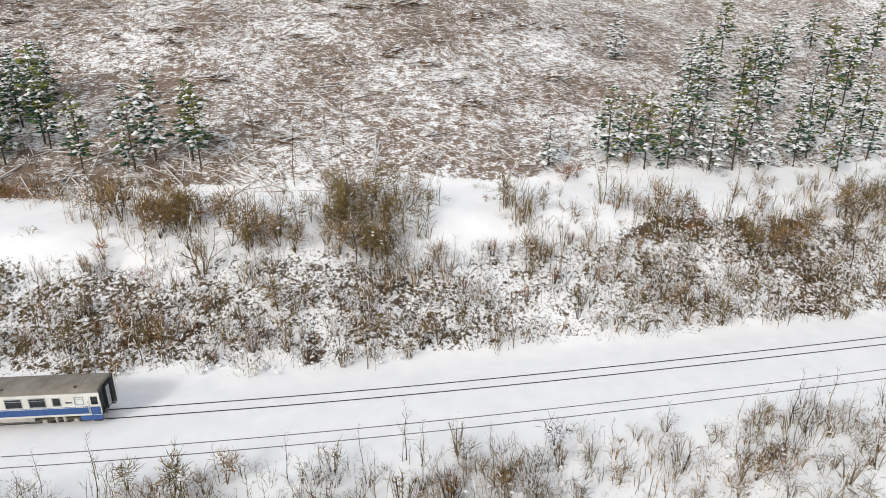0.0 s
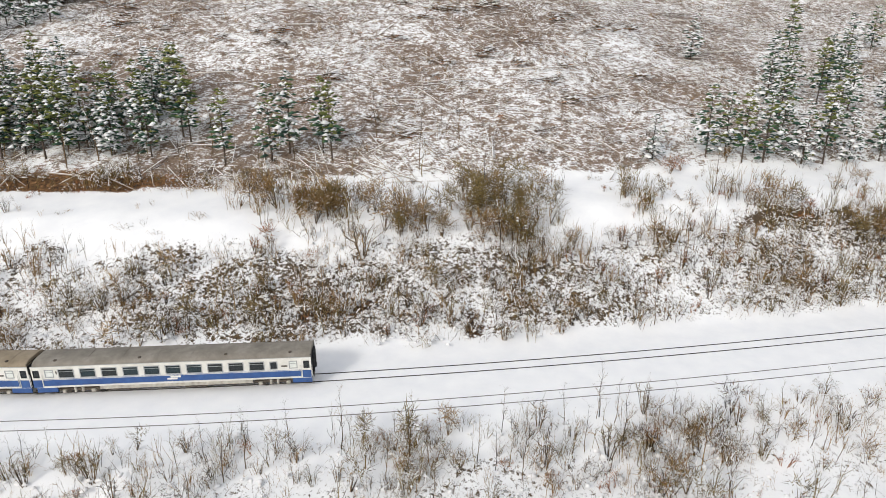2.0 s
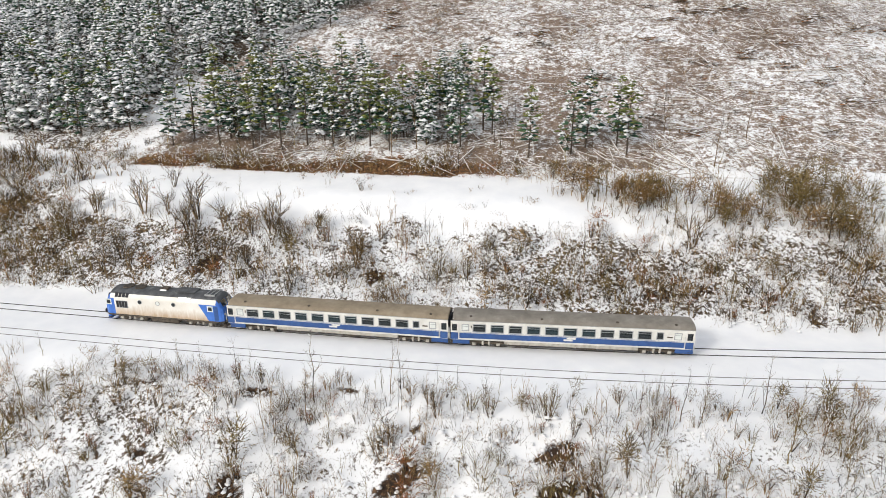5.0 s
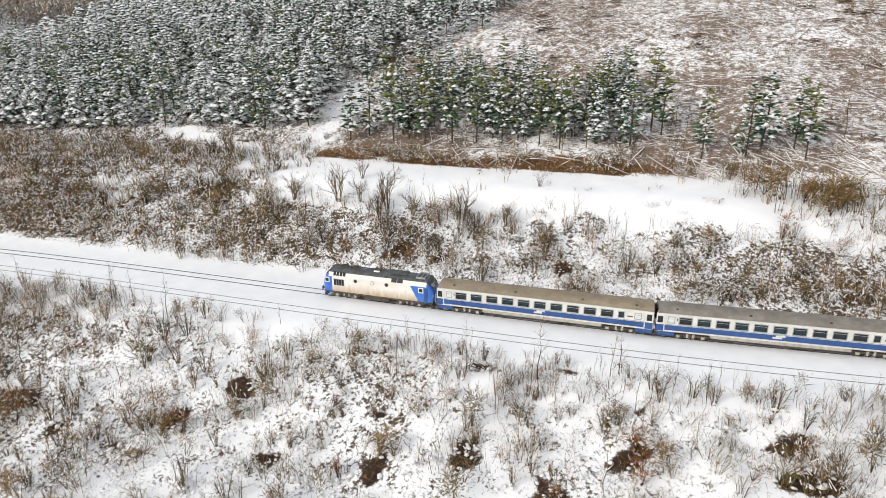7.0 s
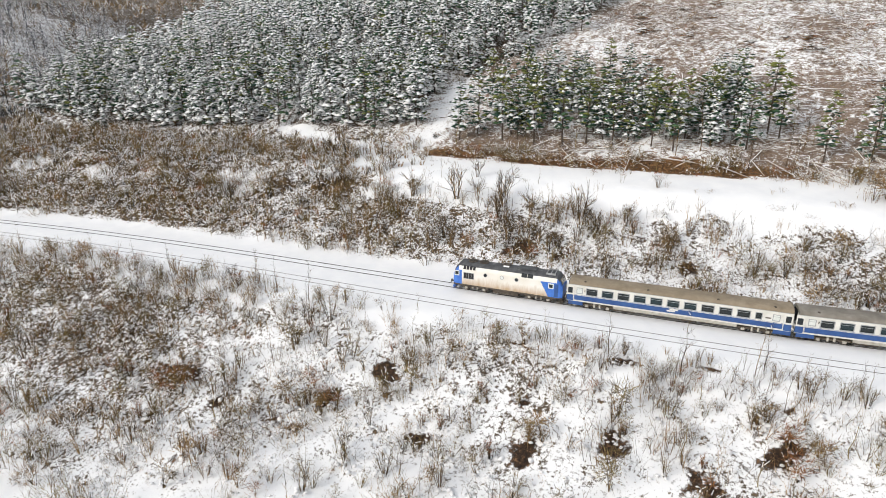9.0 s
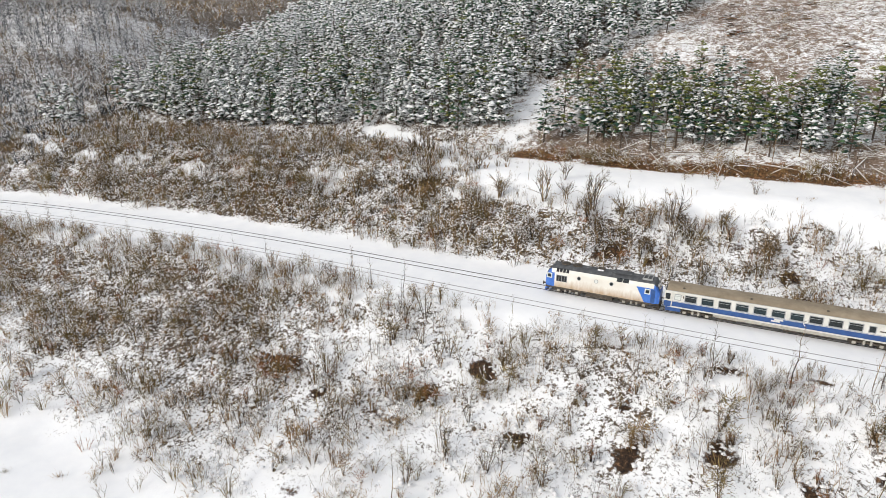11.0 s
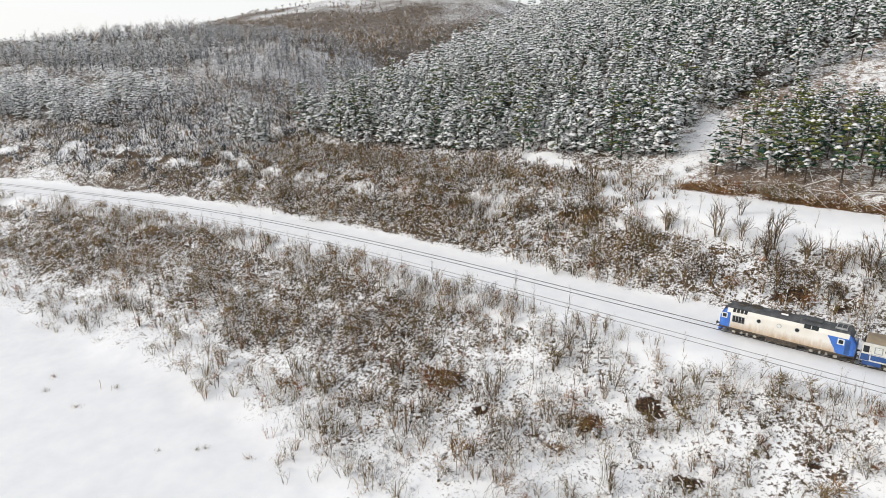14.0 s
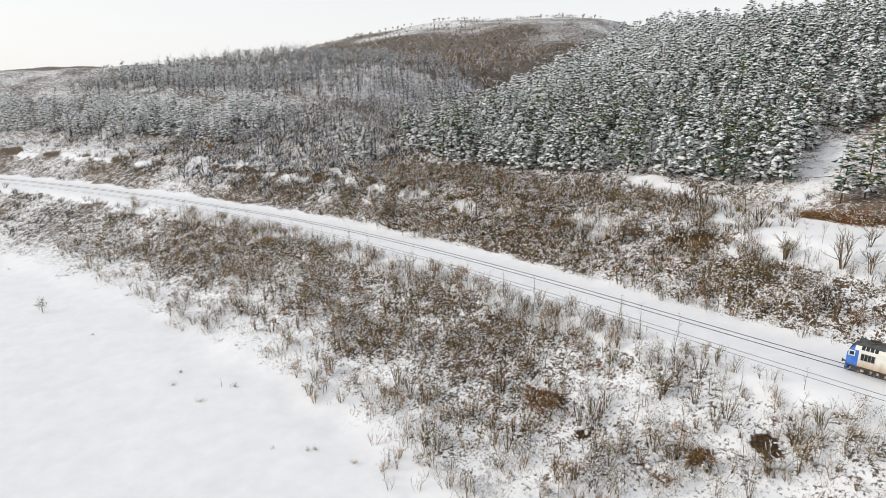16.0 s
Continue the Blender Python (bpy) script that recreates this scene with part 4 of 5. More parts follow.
LOGS = [log_piece(91, 3.8, 0.055), log_piece(92, 5.0, 0.075), log_piece(93, 2.6, 0.05), log_piece(94, 6.0, 0.07), slash(95), slash(96), slash(97), shrub(98, 1.3, 4, 0.9, M_TWIG, 0.3, 2, 0.016), grass_tuft(99, M_TAN, 0.7, 18)]


def felled(x, y, d):
    east = np.interp(y, [72, 88, 96, 113, 137, 260], [-118, -119, -114, -98, -87, -60])
    return smooth(31.5, 34, d) * smooth(0, 6, x - east) * (1 - 0.5 * smooth(95, 120, d)) * (0.5 + 0.5 * smooth(-0.5, 0.3, value_noise(x, y, 8, 37)))


x, y, z, rng = scatter(9500, (-115, 115), (74, 195), felled, 49)
rows = rows_of(x, y, z, rng, (0.6, 1.6), list(range(9)), [14, 8, 16, 4, 14, 14, 12, 12, 7])
rows[:, 3] = np.where(rng.uniform(0, 1, len(rows)) < 0.5, rng.normal(-1.0, 0.45, len(rows)), rng.normal(0.9, 0.8, len(rows)))
tagged(new("felled_branches", join(LOGS, rows, PLANT_MATS, "felled_branches")), "felled grey branches and slash under thin snow on the slope", "felled branches", kind="stuff")


def fallen_log(x, y, turn, length, r, seed):
    """A felled trunk that lies on the slope, with snow along its top."""
    rng = random.Random(seed)
    a = Vector((x - math.cos(turn) * length / 2, y - math.sin(turn) * length / 2, 0))
    b = Vector((x + math.cos(turn) * length / 2, y + math.sin(turn) * length / 2, 0))
    a.z, b.z = float(terrain(a.x, a.y)) + 0.8 * r, float(terrain(b.x, b.y)) + r + rng.uniform(0.0, 0.7)
    ob = tagged(new("fallen_log"), "long pale fallen trunk with snow along its top", "log", "fallen logs")
    ob.location = (x, y, float(terrain(x, y)))
    t, s = Soup(), Soup()
    t.tube(a - ob.location, b - ob.location, r, r * 0.5, M_LOG, 7)
    lift = Vector((0, 0, r * 0.75))
    s.tube(a.lerp(b, 0.05) - ob.location + lift, a.lerp(b, 0.7) - ob.location + lift * 0.8, r * 0.7, r * 0.45, M_SNOW, 5)
    for nm, q in (("trunk", t), ("snow", s)):
        v, f, m = q.arrays()
        new(nm, mesh_of(nm, v, f, PLANT_MATS, m)).parent = ob


for k in range(210):
    lx = rp.uniform(-92, 10 if k < 110 else 60)
    ly = float(track(lx)[0]) + rp.uniform(31.5, 40) if k < 110 else float(track(lx)[0]) + rp.uniform(40, 80)
    fallen_log(lx, ly, rp.gauss(-0.75, 0.45) + (1.5 if k % 4 == 0 else 0), rp.uniform(4, 9), rp.uniform(0.07, 0.12), k)


def slash_heap(seed):
    """A mound of tangled dark branches with snow on its top."""
    rng, sp = random.Random(seed), Soup()
    for _ in range(38):
        a, r = rng.uniform(0, 6.283), abs(rng.gauss(0, 0.9))
        p = Vector((math.cos(a) * r * 1.5, math.sin(a) * r * 0.8, rng.uniform(0.0, 0.9) * max(0.2, 1 - r / 2.2)))
        b = rng.gauss(0, 0.7)
        q = p + Vector((math.cos(b), math.sin(b), rng.gauss(0.05, 0.18))) * rng.uniform(0.9, 2.4)
        sp.tube(p - (q - p) * 0.4, q, 0.05, 0, rng.choice((M_TWIG, M_TWIG, M_RUST, M_LOG)))
        if rng.random() < 0.4:
            snow_on(sp, rng, p, q, 0.06)
    for _ in range(3):
        sp.pad((rng.gauss(0, 0.9), rng.gauss(0, 0.5), rng.uniform(0.5, 0.9)), 0.5, 0.3, 0.2, rng.uniform(0, 6), M_SNOW)
    return sp.arrays()


def heaps(x, y, d):
    return smooth(36, 42, d) * (1 - smooth(94, 100, d)) * (0.3 + 0.7 * smooth(56, 64, d))


x, y, z, rng = scatter(90, (-84, 30), (36, 100), heaps, 58, True)
rows = rows_of(x, y, z, rng, (0.8, 1.5), [0, 1, 2], [1, 1, 1])
rows[:, 3] = rng.normal(0.2, 0.5, len(rows))
tagged(new("felled_brushwood", join([slash_heap(151), slash_heap(152), slash_heap(153)], rows, PLANT_MATS, "felled_brushwood")),
       "dark tangled brushwood in heaps under thin snow", "brushwood", kind="stuff")


def slope_scrub(x, y, d):
    return smooth(33, 36, d) * smooth(0, 6, x - np.interp(y, [72, 88, 96, 113, 137, 260], [-118, -119, -114, -98, -87, -60])) * (0.08 + 0.92 * smooth(0.25, 0.6, value_noise(x, y, 9, 63)))


x, y, z, rng = scatter(2000, (-110, 115), (74, 190), slope_scrub, 54)
tagged(new("slope_scrub", join(SHRUBS, rows_of(x, y, z, rng, (0.5, 1.0), [4, 5, 10, 11, 17, 18, 19, 20, 21, 24, 25], [3, 2, 3, 2, 4, 2, 3, 4, 3, 5, 5]), PLANT_MATS, "slope_scrub")),
       "rusty grass and thin bare shrubs among felled branches", "scrub", kind="stuff")


# ---- single shrubs and saplings that stand clear ----
def single(name, k, x, y, size, label, category, group):
    v, f, m = SHRUBS[k]
    key = name + "_" + str(k)
    ob = tagged(new(name, bpy.data.meshes.get(key) or mesh_of(key, v, f, PLANT_MATS, m)), label, category, group)
    ob.matrix_world = pose(x, y, float(terrain(x, y)), 0, 0, (x * 37) % 360) @ Matrix.Diagonal((size, size, size, 1))


for x, y, size in ((-90.8, 58.5, 1.05), (-98.6, 58.0, 0.95), (-79.0, 57.6, 0.95), (-25.6, 60.5, 0.9), (-97.0, 63.2, 0.6), (-72.5, 57.0, 0.6)):
    single("bare_tree", 34 + int(-x) % 2, x, y, size, "small dark leafless tree at the edge of the snowy terrace", "tree", "trees by the terrace")
for k in range(60):
    x = rp.uniform(-200, -62)
    single("bare_tree", 34 + k % 2, x, float(track(x)[0]) + rp.uniform(8, 17 if x > -112 else 30), rp.uniform(0.5, 0.85), "slender leafless tree among the brush above the railway", "tree", "trees in the brush")
# brooms of dry stems that stand out of the brush on both sides of the line
for count, lo, hi, x0, x1 in ((120, -33, -9.5, -205, 15), (100, 6.5, 17, -150, 60), (110, -36, -9.5, -210, -100)):
    for k in range(count):
        x, off = rp.uniform(x0, x1), rp.uniform(lo, hi)
        single("dry_bush", rp.choice((29, 30, 31, 32, 33, 30 if x < -100 else 31)), x, float(track(x)[0]) + off, rp.uniform(0.65, 1.1), "bare brown bush of rising stems in the snow", "bush", "bushes beside the railway")
for hx, hy, hr in HOLLOWS:
    for k in range(2):
        single("dry_bush", rp.choice((30, 32, 31)), hx + rp.uniform(-0.9, 0.9) * hr, hy + rp.uniform(0.6, 0.9) * hr, rp.uniform(0.5, 0.8), "dry brown bush over a bare hollow", "bush", "bushes beside the railway")
for k in range(110):
    x = rp.uniform(-215, 30)
    y = float(track(x)[0]) - rp.uniform(9.3, 15)
    single("sapling", rp.choice((13, 14, 15, 1, 3)), x, y, rp.uniform(0.6, 1.0), "thin bare sapling beside the snowy railway", "sapling", "saplings beside the railway")
for k in range(46):
    x = rp.uniform(-112, -14)
    single("sapling", rp.choice((13, 14, 15)), x, float(track(x)[0]) + rp.uniform(31.5, 44), rp.uniform(1.0, 1.8), "tall thin bare sapling among the pines", "sapling", "saplings among the pines")
for k in range(14):
    a = (-289 + 9 * k) if k < 4 else rp.uniform(-200, -125)
    single("dry_grass_tuft", rp.choice((10, 12)), a, float(track(a)[0]) - rp.uniform(44, 55), rp.uniform(0.6, 1.2), "dry grass tuft poking out of the snowy field", "grass", "tufts on the field")
single("round_bush", 27, -220.0, -24.5, 1.1, "round dark bush alone on the snowy field", "bush", "tufts on the field")
for x, y in ((17.5, 84.2), (19.0, 84.8), (17.0, 83.4), (-103.5, 88.5), (-150.0, 71.5)):
    single("rusty_bush", 18, x, y, 1.5, "rust-brown leafy bush on the slope", "bush", "rusty bushes")
for cx, cy, rx, ry, n, kinds in ((-9, 71, 6.5, 5, 40, (27, 27, 28, 27, 16, 22, 26)), (-8, 64, 6, 3, 14, (27, 28, 22, 2)), (-36, 67, 6, 3, 22, (18, 28, 28, 26, 21)), (-28, 68, 6, 3.5, 24, (28, 28, 17, 27, 26)), (-21, 65, 5, 3, 10, (27, 28, 26)), (10, 73, 2, 5, 6, (27, 26, 24)), (27, 74, 7, 3, 9, (28, 27, 26)), (42, 72, 9, 4, 14, (28, 27, 28, 26)), (58, 76, 8, 6, 12, (27, 28, 26)), (-117, 17, 4, 2, 7, (18, 17, 5)), (-100, 18.5, 4, 2.5, 6, (18, 17)), (-55, 26, 4, 2, 5, (18, 4))):
    for k in range(n):
        single("bush", rp.choice(kinds), cx + rp.gauss(0, 0.55) * rx, cy + rp.gauss(0, 0.55) * ry, rp.uniform(1.0, 1.75), "dense dry olive-brown bush standing in snow", "bush", "dry bushes")
for x, y in ((-125.2, -2.7), (-126.7, -1.4), (-123.0, -3.6), (-128.0, -0.4)):
    single("bush", rp.choice((16, 17, 0)), x, y, rp.uniform(0.6, 0.9), "dry brown bush at the edge of the snowy field", "bush", "dry bushes")
stake = Soup()
stake.tube((0, 0, -0.3), (0.03, 0.02, 1.5), 0.035, 0.03, M_RUST, 6)
sv, sf, sm = stake.arrays()
tagged(new("wooden_stake", mesh_of("wooden_stake", sv, sf, PLANT_MATS, sm)), "thin reddish wooden stake standing in the snowy field", "stake").location = (-161.4, -8.6, float(terrain(-161.4, -8.6)))

# ---- railway ----
def part(name, bm, mat, parent, label=""):
    """Links a bmesh as one mesh object under a thing or a part."""
    me = bpy.data.meshes.new(name)
    bm.to_mesh(me)
    bm.free()
    for m in (mat if isinstance(mat, list) else [mat]):
        me.materials.append(m)
    ob = new(name, me)
    ob.parent = parent
    return tagged(ob, label)


OLD_STEEL = plain("rusty_rail_steel", [(0.3, (0.07, 0.06, 0.055)), (0.7, (0.24, 0.21, 0.19))], 1.5, 0.6, 0.2)


def build_rail(off, parent, drop, steel):
    """One rail with foot, web and head, along the curve of its track."""
    prof = ((-0.07, -0.17), (-0.07, -0.155), (-0.012, -0.13), (-0.012, -0.04), (-0.036, -0.03), (-0.036, 0.0), (0.036, 0.0), (0.036, -0.03), (0.012, -0.04), (0.012, -0.13), (0.07, -0.155), (0.07, -0.17))
    xs = np.concatenate([np.arange(-600, -260, 8.0), np.arange(-260, 80, 2.0), np.arange(80, 300, 8.0)])
    y, s = track(xs)
    h = np.hypot(1, s)
    vs = np.concatenate([np.stack([xs - (off + a) * s / h, y + (off + a) / h, 0 * xs + b - drop], 1) for a, b in prof])
    n, k = len(xs), len(prof)
    i = np.arange(n - 1)
    f = np.concatenate([np.concatenate([np.stack([p * n + i, p * n + i + 1, q * n + i + 1], 1), np.stack([p * n + i, q * n + i + 1, q * n + i], 1)]) for p, q in [(j, (j + 1) % k) for j in range(k)]])
    new("rail", mesh_of("rail", vs, f, [steel])).parent = parent


for number, base in ((1, 0.0), (2, -SPACING)):
    line = tagged(new("railway_track"), "pair of dark steel rails half buried in snow" if number == 1 else "pair of rusty steel rails almost buried in snow", "railway track", "railway tracks", "structure")
    for side in (0.7, -0.7):
        build_rail(base + side, line, 0.0 if number == 1 else 0.04, STEEL if number == 1 else OLD_STEEL)

# ---- the train ----
WHITE = plain("white_coach_paint", [(0.3, (0.60, 0.59, 0.54)), (0.7, (0.76, 0.75, 0.71))], 1.2, 0.4)
BLUE = plain("blue_coach_paint", [(0.3, (0.018, 0.06, 0.20)), (0.7, (0.035, 0.10, 0.29))], 1.5, 0.4)
LOCO_BLUE = plain("bright_blue_paint", [(0.3, (0.03, 0.12, 0.46)), (0.7, (0.06, 0.19, 0.60))], 1.5, 0.4)
DIRTY = plain("dusty_skirt_paint", [(0.3, (0.28, 0.26, 0.22)), (0.7, (0.52, 0.50, 0.44))], 2.5, 0.7)
ROOF = plain("weathered_grey_roof", [(0.25, (0.13, 0.115, 0.095)), (0.55, (0.21, 0.19, 0.16)), (0.8, (0.29, 0.27, 0.24))], 0.7, 0.7)
TAN_ROOF = plain("dusty_brown_roof", [(0.25, (0.17, 0.135, 0.09)), (0.55, (0.26, 0.21, 0.145)), (0.8, (0.33, 0.28, 0.21))], 0.7, 0.7)
DARK_ROOF = plain("sooty_roof", [(0.3, (0.035, 0.036, 0.04)), (0.6, (0.085, 0.09, 0.095)), (0.78, (0.25, 0.25, 0.25))], 1.4, 0.75)
IRON = plain("dusty_iron", [(0.3, (0.03, 0.025, 0.02)), (0.6, (0.10, 0.08, 0.06)), (0.8, (0.22, 0.19, 0.15))], 3.0, 0.75)
# black of rubber parts, and of shade painted on coach ends and inside
RUBBER_AND_SHADE = plain("black_rubber_and_shade", [(0.3, (0.01, 0.01, 0.012)), (0.7, (0.03, 0.03, 0.035))], 4.0, 0.8)
FRAME = plain("grey_window_frame", [(0.3, (0.30, 0.31, 0.31)), (0.7, (0.42, 0.43, 0.43))], 3.0, 0.4, 0.3)
FROST = plain("frosted_pane", [(0.3, (0.62, 0.65, 0.62)), (0.7, (0.74, 0.76, 0.73))], 3.0, 0.5)
WHEEL = plain("wheel_steel", [(0.3, (0.05, 0.045, 0.04)), (0.7, (0.14, 0.12, 0.10))], 4.0, 0.5, 0.7)
LAMP = plain("lamp_glass", [(0.3, (0.55, 0.55, 0.52)), (0.7, (0.7, 0.7, 0.66))], 4.0, 0.2)


def glass_material(name, tint):
    m, nt, bs = material(name)
    bs.inputs["Base Color"].default_value = (*tint, 1)
    bs.inputs["Roughness"].default_value = 0.06
    bs.inputs["Transmission Weight"].default_value = 0.35
    return m


GLASS = glass_material("tinted_glass", (0.022, 0.03, 0.033))
TEAL_GLASS = glass_material("teal_glass", (0.018, 0.042, 0.052))


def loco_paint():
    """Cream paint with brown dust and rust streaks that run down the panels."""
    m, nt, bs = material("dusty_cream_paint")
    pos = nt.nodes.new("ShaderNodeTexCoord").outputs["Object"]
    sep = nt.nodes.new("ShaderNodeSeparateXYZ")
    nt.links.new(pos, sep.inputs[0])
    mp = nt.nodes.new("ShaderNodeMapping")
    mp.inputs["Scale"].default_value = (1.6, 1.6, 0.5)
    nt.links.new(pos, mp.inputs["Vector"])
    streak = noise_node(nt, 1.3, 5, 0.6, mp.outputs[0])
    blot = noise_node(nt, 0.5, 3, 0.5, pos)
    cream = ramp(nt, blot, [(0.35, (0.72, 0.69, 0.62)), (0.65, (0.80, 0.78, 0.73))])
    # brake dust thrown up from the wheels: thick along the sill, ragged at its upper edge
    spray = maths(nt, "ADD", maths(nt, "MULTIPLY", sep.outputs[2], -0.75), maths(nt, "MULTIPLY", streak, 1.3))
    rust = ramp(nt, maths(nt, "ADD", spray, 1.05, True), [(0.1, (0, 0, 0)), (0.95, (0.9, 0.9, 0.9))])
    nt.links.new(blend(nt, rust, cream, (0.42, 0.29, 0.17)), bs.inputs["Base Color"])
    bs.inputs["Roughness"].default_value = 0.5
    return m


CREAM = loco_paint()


def box(bm, x0, x1, y0, y1, z0, z1, bevel=0.0):
    g = bmesh.ops.create_cube(bm, size=1, matrix=Matrix.Translation(((x0 + x1) / 2, (y0 + y1) / 2, (z0 + z1) / 2)) @ Matrix.Diagonal((x1 - x0, y1 - y0, z1 - z0, 1)))
    if bevel:
        bmesh.ops.bevel(bm, geom=list({e for v in g["verts"] for e in v.link_edges}), offset=bevel, segments=2, affect="EDGES")
    return bm


def boxed(x0, x1, y0, y1, z0, z1, bevel=0.02):
    return box(bmesh.new(), x0, x1, y0, y1, z0, z1, bevel)


def rod(a, b, r, n=10):
    bm = bmesh.new()
    a, b = Vector(a), Vector(b)
    q = (b - a).to_track_quat("Z", "Y").to_matrix().to_4x4()
    bmesh.ops.create_cone(bm, cap_ends=True, segments=n, radius1=r, radius2=r, depth=(b - a).length, matrix=Matrix.Translation((a + b) / 2) @ q)
    return bm


def wall_with_openings(x0, x1, z0, z1, y, thick, holes):
    """A flat wall at y, that thick inwards, with rectangular openings x0, x1, z0, z1."""
    bm = bmesh.new()
    xs = sorted({x0, x1, *[h[0] for h in holes], *[h[1] for h in holes]})
    zs = sorted({z0, z1, *[h[2] for h in holes], *[h[3] for h in holes]})
    grid = {}

    def vert(i, j):
        if (i, j) not in grid:
            grid[i, j] = bm.verts.new((xs[i], y, zs[j]))
        return grid[i, j]

    for i in range(len(xs) - 1):
        for j in range(len(zs) - 1):
            cx, cz = (xs[i] + xs[i + 1]) / 2, (zs[j] + zs[j + 1]) / 2
            if not any(h[0] < cx < h[1] and h[2] < cz < h[3] for h in holes):
                bm.faces.new((vert(i, j), vert(i + 1, j), vert(i + 1, j + 1), vert(i, j + 1)))
    ret = bmesh.ops.extrude_face_region(bm, geom=bm.faces[:])
    bmesh.ops.translate(bm, vec=(0, thick, 0), verts=[v for v in ret["geom"] if isinstance(v, bmesh.types.BMVert)])
    bmesh.ops.recalc_face_normals(bm, faces=bm.faces[:])
    return bm


def window_frame(x0, x1, z0, z1, y, out, w=0.05):
    """A ring of four bars round an opening, a little proud of the wall."""
    bm = bmesh.new()
    a, b = sorted((y, y + out))
    box(bm, x0 - w, x0 + w, a, b, z0 - w, z1 + w, 0.01)
    box(bm, x1 - w, x1 + w, a, b, z0 - w, z1 + w, 0.01)
    box(bm, x0 + w, x1 - w, a, b, z0 - w, z0 + w, 0.0)
    box(bm, x0 + w, x1 - w, a, b, z1 - w, z1 + w, 0.0)
    return bm


def roof_shell(x0, x1, half, z0, rise, mat_steps=14):
    """A curved roof with eaves, domed down at both ends."""
    bm = bmesh.new()
    xs = [x0, x0 + 0.12, x0 + 0.4, *np.linspace(x0 + 1.5, x1 - 1.5, 9), x1 - 0.4, x1 - 0.12, x1]
    rows = []
    for x in xs:
        e = min(x - x0, x1 - x)
        k = min(1.0, 0.95 + 0.05 * math.sqrt(min(1.0, e / 0.4)))
        row = []
        for j in range(mat_steps + 1):
            a = math.pi * j / mat_steps
            yy = -half * math.copysign(abs(math.cos(a)) ** 0.72, math.cos(a))
            zz = z0 + rise * k * max(0.0, math.sin(a)) ** 0.85
            row.append(bm.verts.new((x, yy, zz)))
        rows.append(row)
    for a, b in zip(rows, rows[1:]):
        for j in range(mat_steps):
            f = bm.faces.new((a[j], b[j], b[j + 1], a[j + 1]))
            f.smooth = True
    bm.faces.new(rows[0])
    bm.faces.new(rows[-1][::-1])
    bmesh.ops.recalc_face_normals(bm, faces=bm.faces[:])
    return bm


def roof_strip(x, half, z0, rise, w=0.03, steps=14):
    """A raised seam across the roof."""
    bm = bmesh.new()
    rows = []
    for dx, up in ((-w, 0.0), (-w, 0.02), (w, 0.02), (w, 0.0)):
        row = []
        for j in range(steps + 1):
            a = math.pi * j / steps
            row.append(bm.verts.new((x + dx, -(half + up) * math.copysign(abs(math.cos(a)) ** 0.72, math.cos(a)), z0 + (rise + up) * max(0.0, math.sin(a)) ** 0.85)))
        rows.append(row)
    for a, b in zip(rows, rows[1:]):
        for j in range(steps):
            bm.faces.new((a[j], b[j], b[j + 1], a[j + 1]))
    bmesh.ops.recalc_face_normals(bm, faces=bm.faces[:])
    return bm


def bogie(parent, cx, wheelbase, wheel_r, name="bogie"):
    frame_ob = part(name, boxed(cx - wheelbase / 2 - 0.55, cx + wheelbase / 2 + 0.55, -0.95, 0.95, 0.52, 0.72, 0.04), IRON, parent)
    for sgn in (-1, 1):
        bm = bmesh.new()
        box(bm, cx - wheelbase / 2 - 0.6, cx + wheelbase / 2 + 0.6, sgn * 1.08 - 0.07, sgn * 1.08 + 0.07, 0.46, 0.70, 0.03)
        part("side_frame", bm, IRON, frame_ob)
        for wx in (cx - wheelbase / 2, cx + wheelbase / 2):
            part("axle_box", boxed(wx - 0.19, wx + 0.19, sgn * 1.2 - 0.1, sgn * 1.2 + 0.1, 0.32, 0.62, 0.04), DIRTY, frame_ob)
            part("wheel", rod((wx, sgn * 0.63, wheel_r), (wx, sgn * 0.76, wheel_r), wheel_r, 24), WHEEL, frame_ob)
        for sx in (-0.32, 0.32):
            part("spring", rod((cx + sx, sgn * 1.12, 0.36), (cx + sx, sgn * 1.12, 0.86), 0.13, 12), DIRTY, frame_ob)
    for wx in (cx - wheelbase / 2, cx + wheelbase / 2):
        part("axle", rod((wx, -0.69, wheel_r), (wx, 0.69, wheel_r), 0.08), WHEEL, frame_ob)


def buffers(parent, x, sgn, z=1.05):
    for y in (-0.875, 0.875):
        b = part("buffer", rod((x, y, z), (x + sgn * 0.42, y, z), 0.10, 12), IRON, parent)
        part("buffer_plate", rod((x + sgn * 0.42, y, z), (x + sgn * 0.46, y, z), 0.24, 16), WHEEL, b)


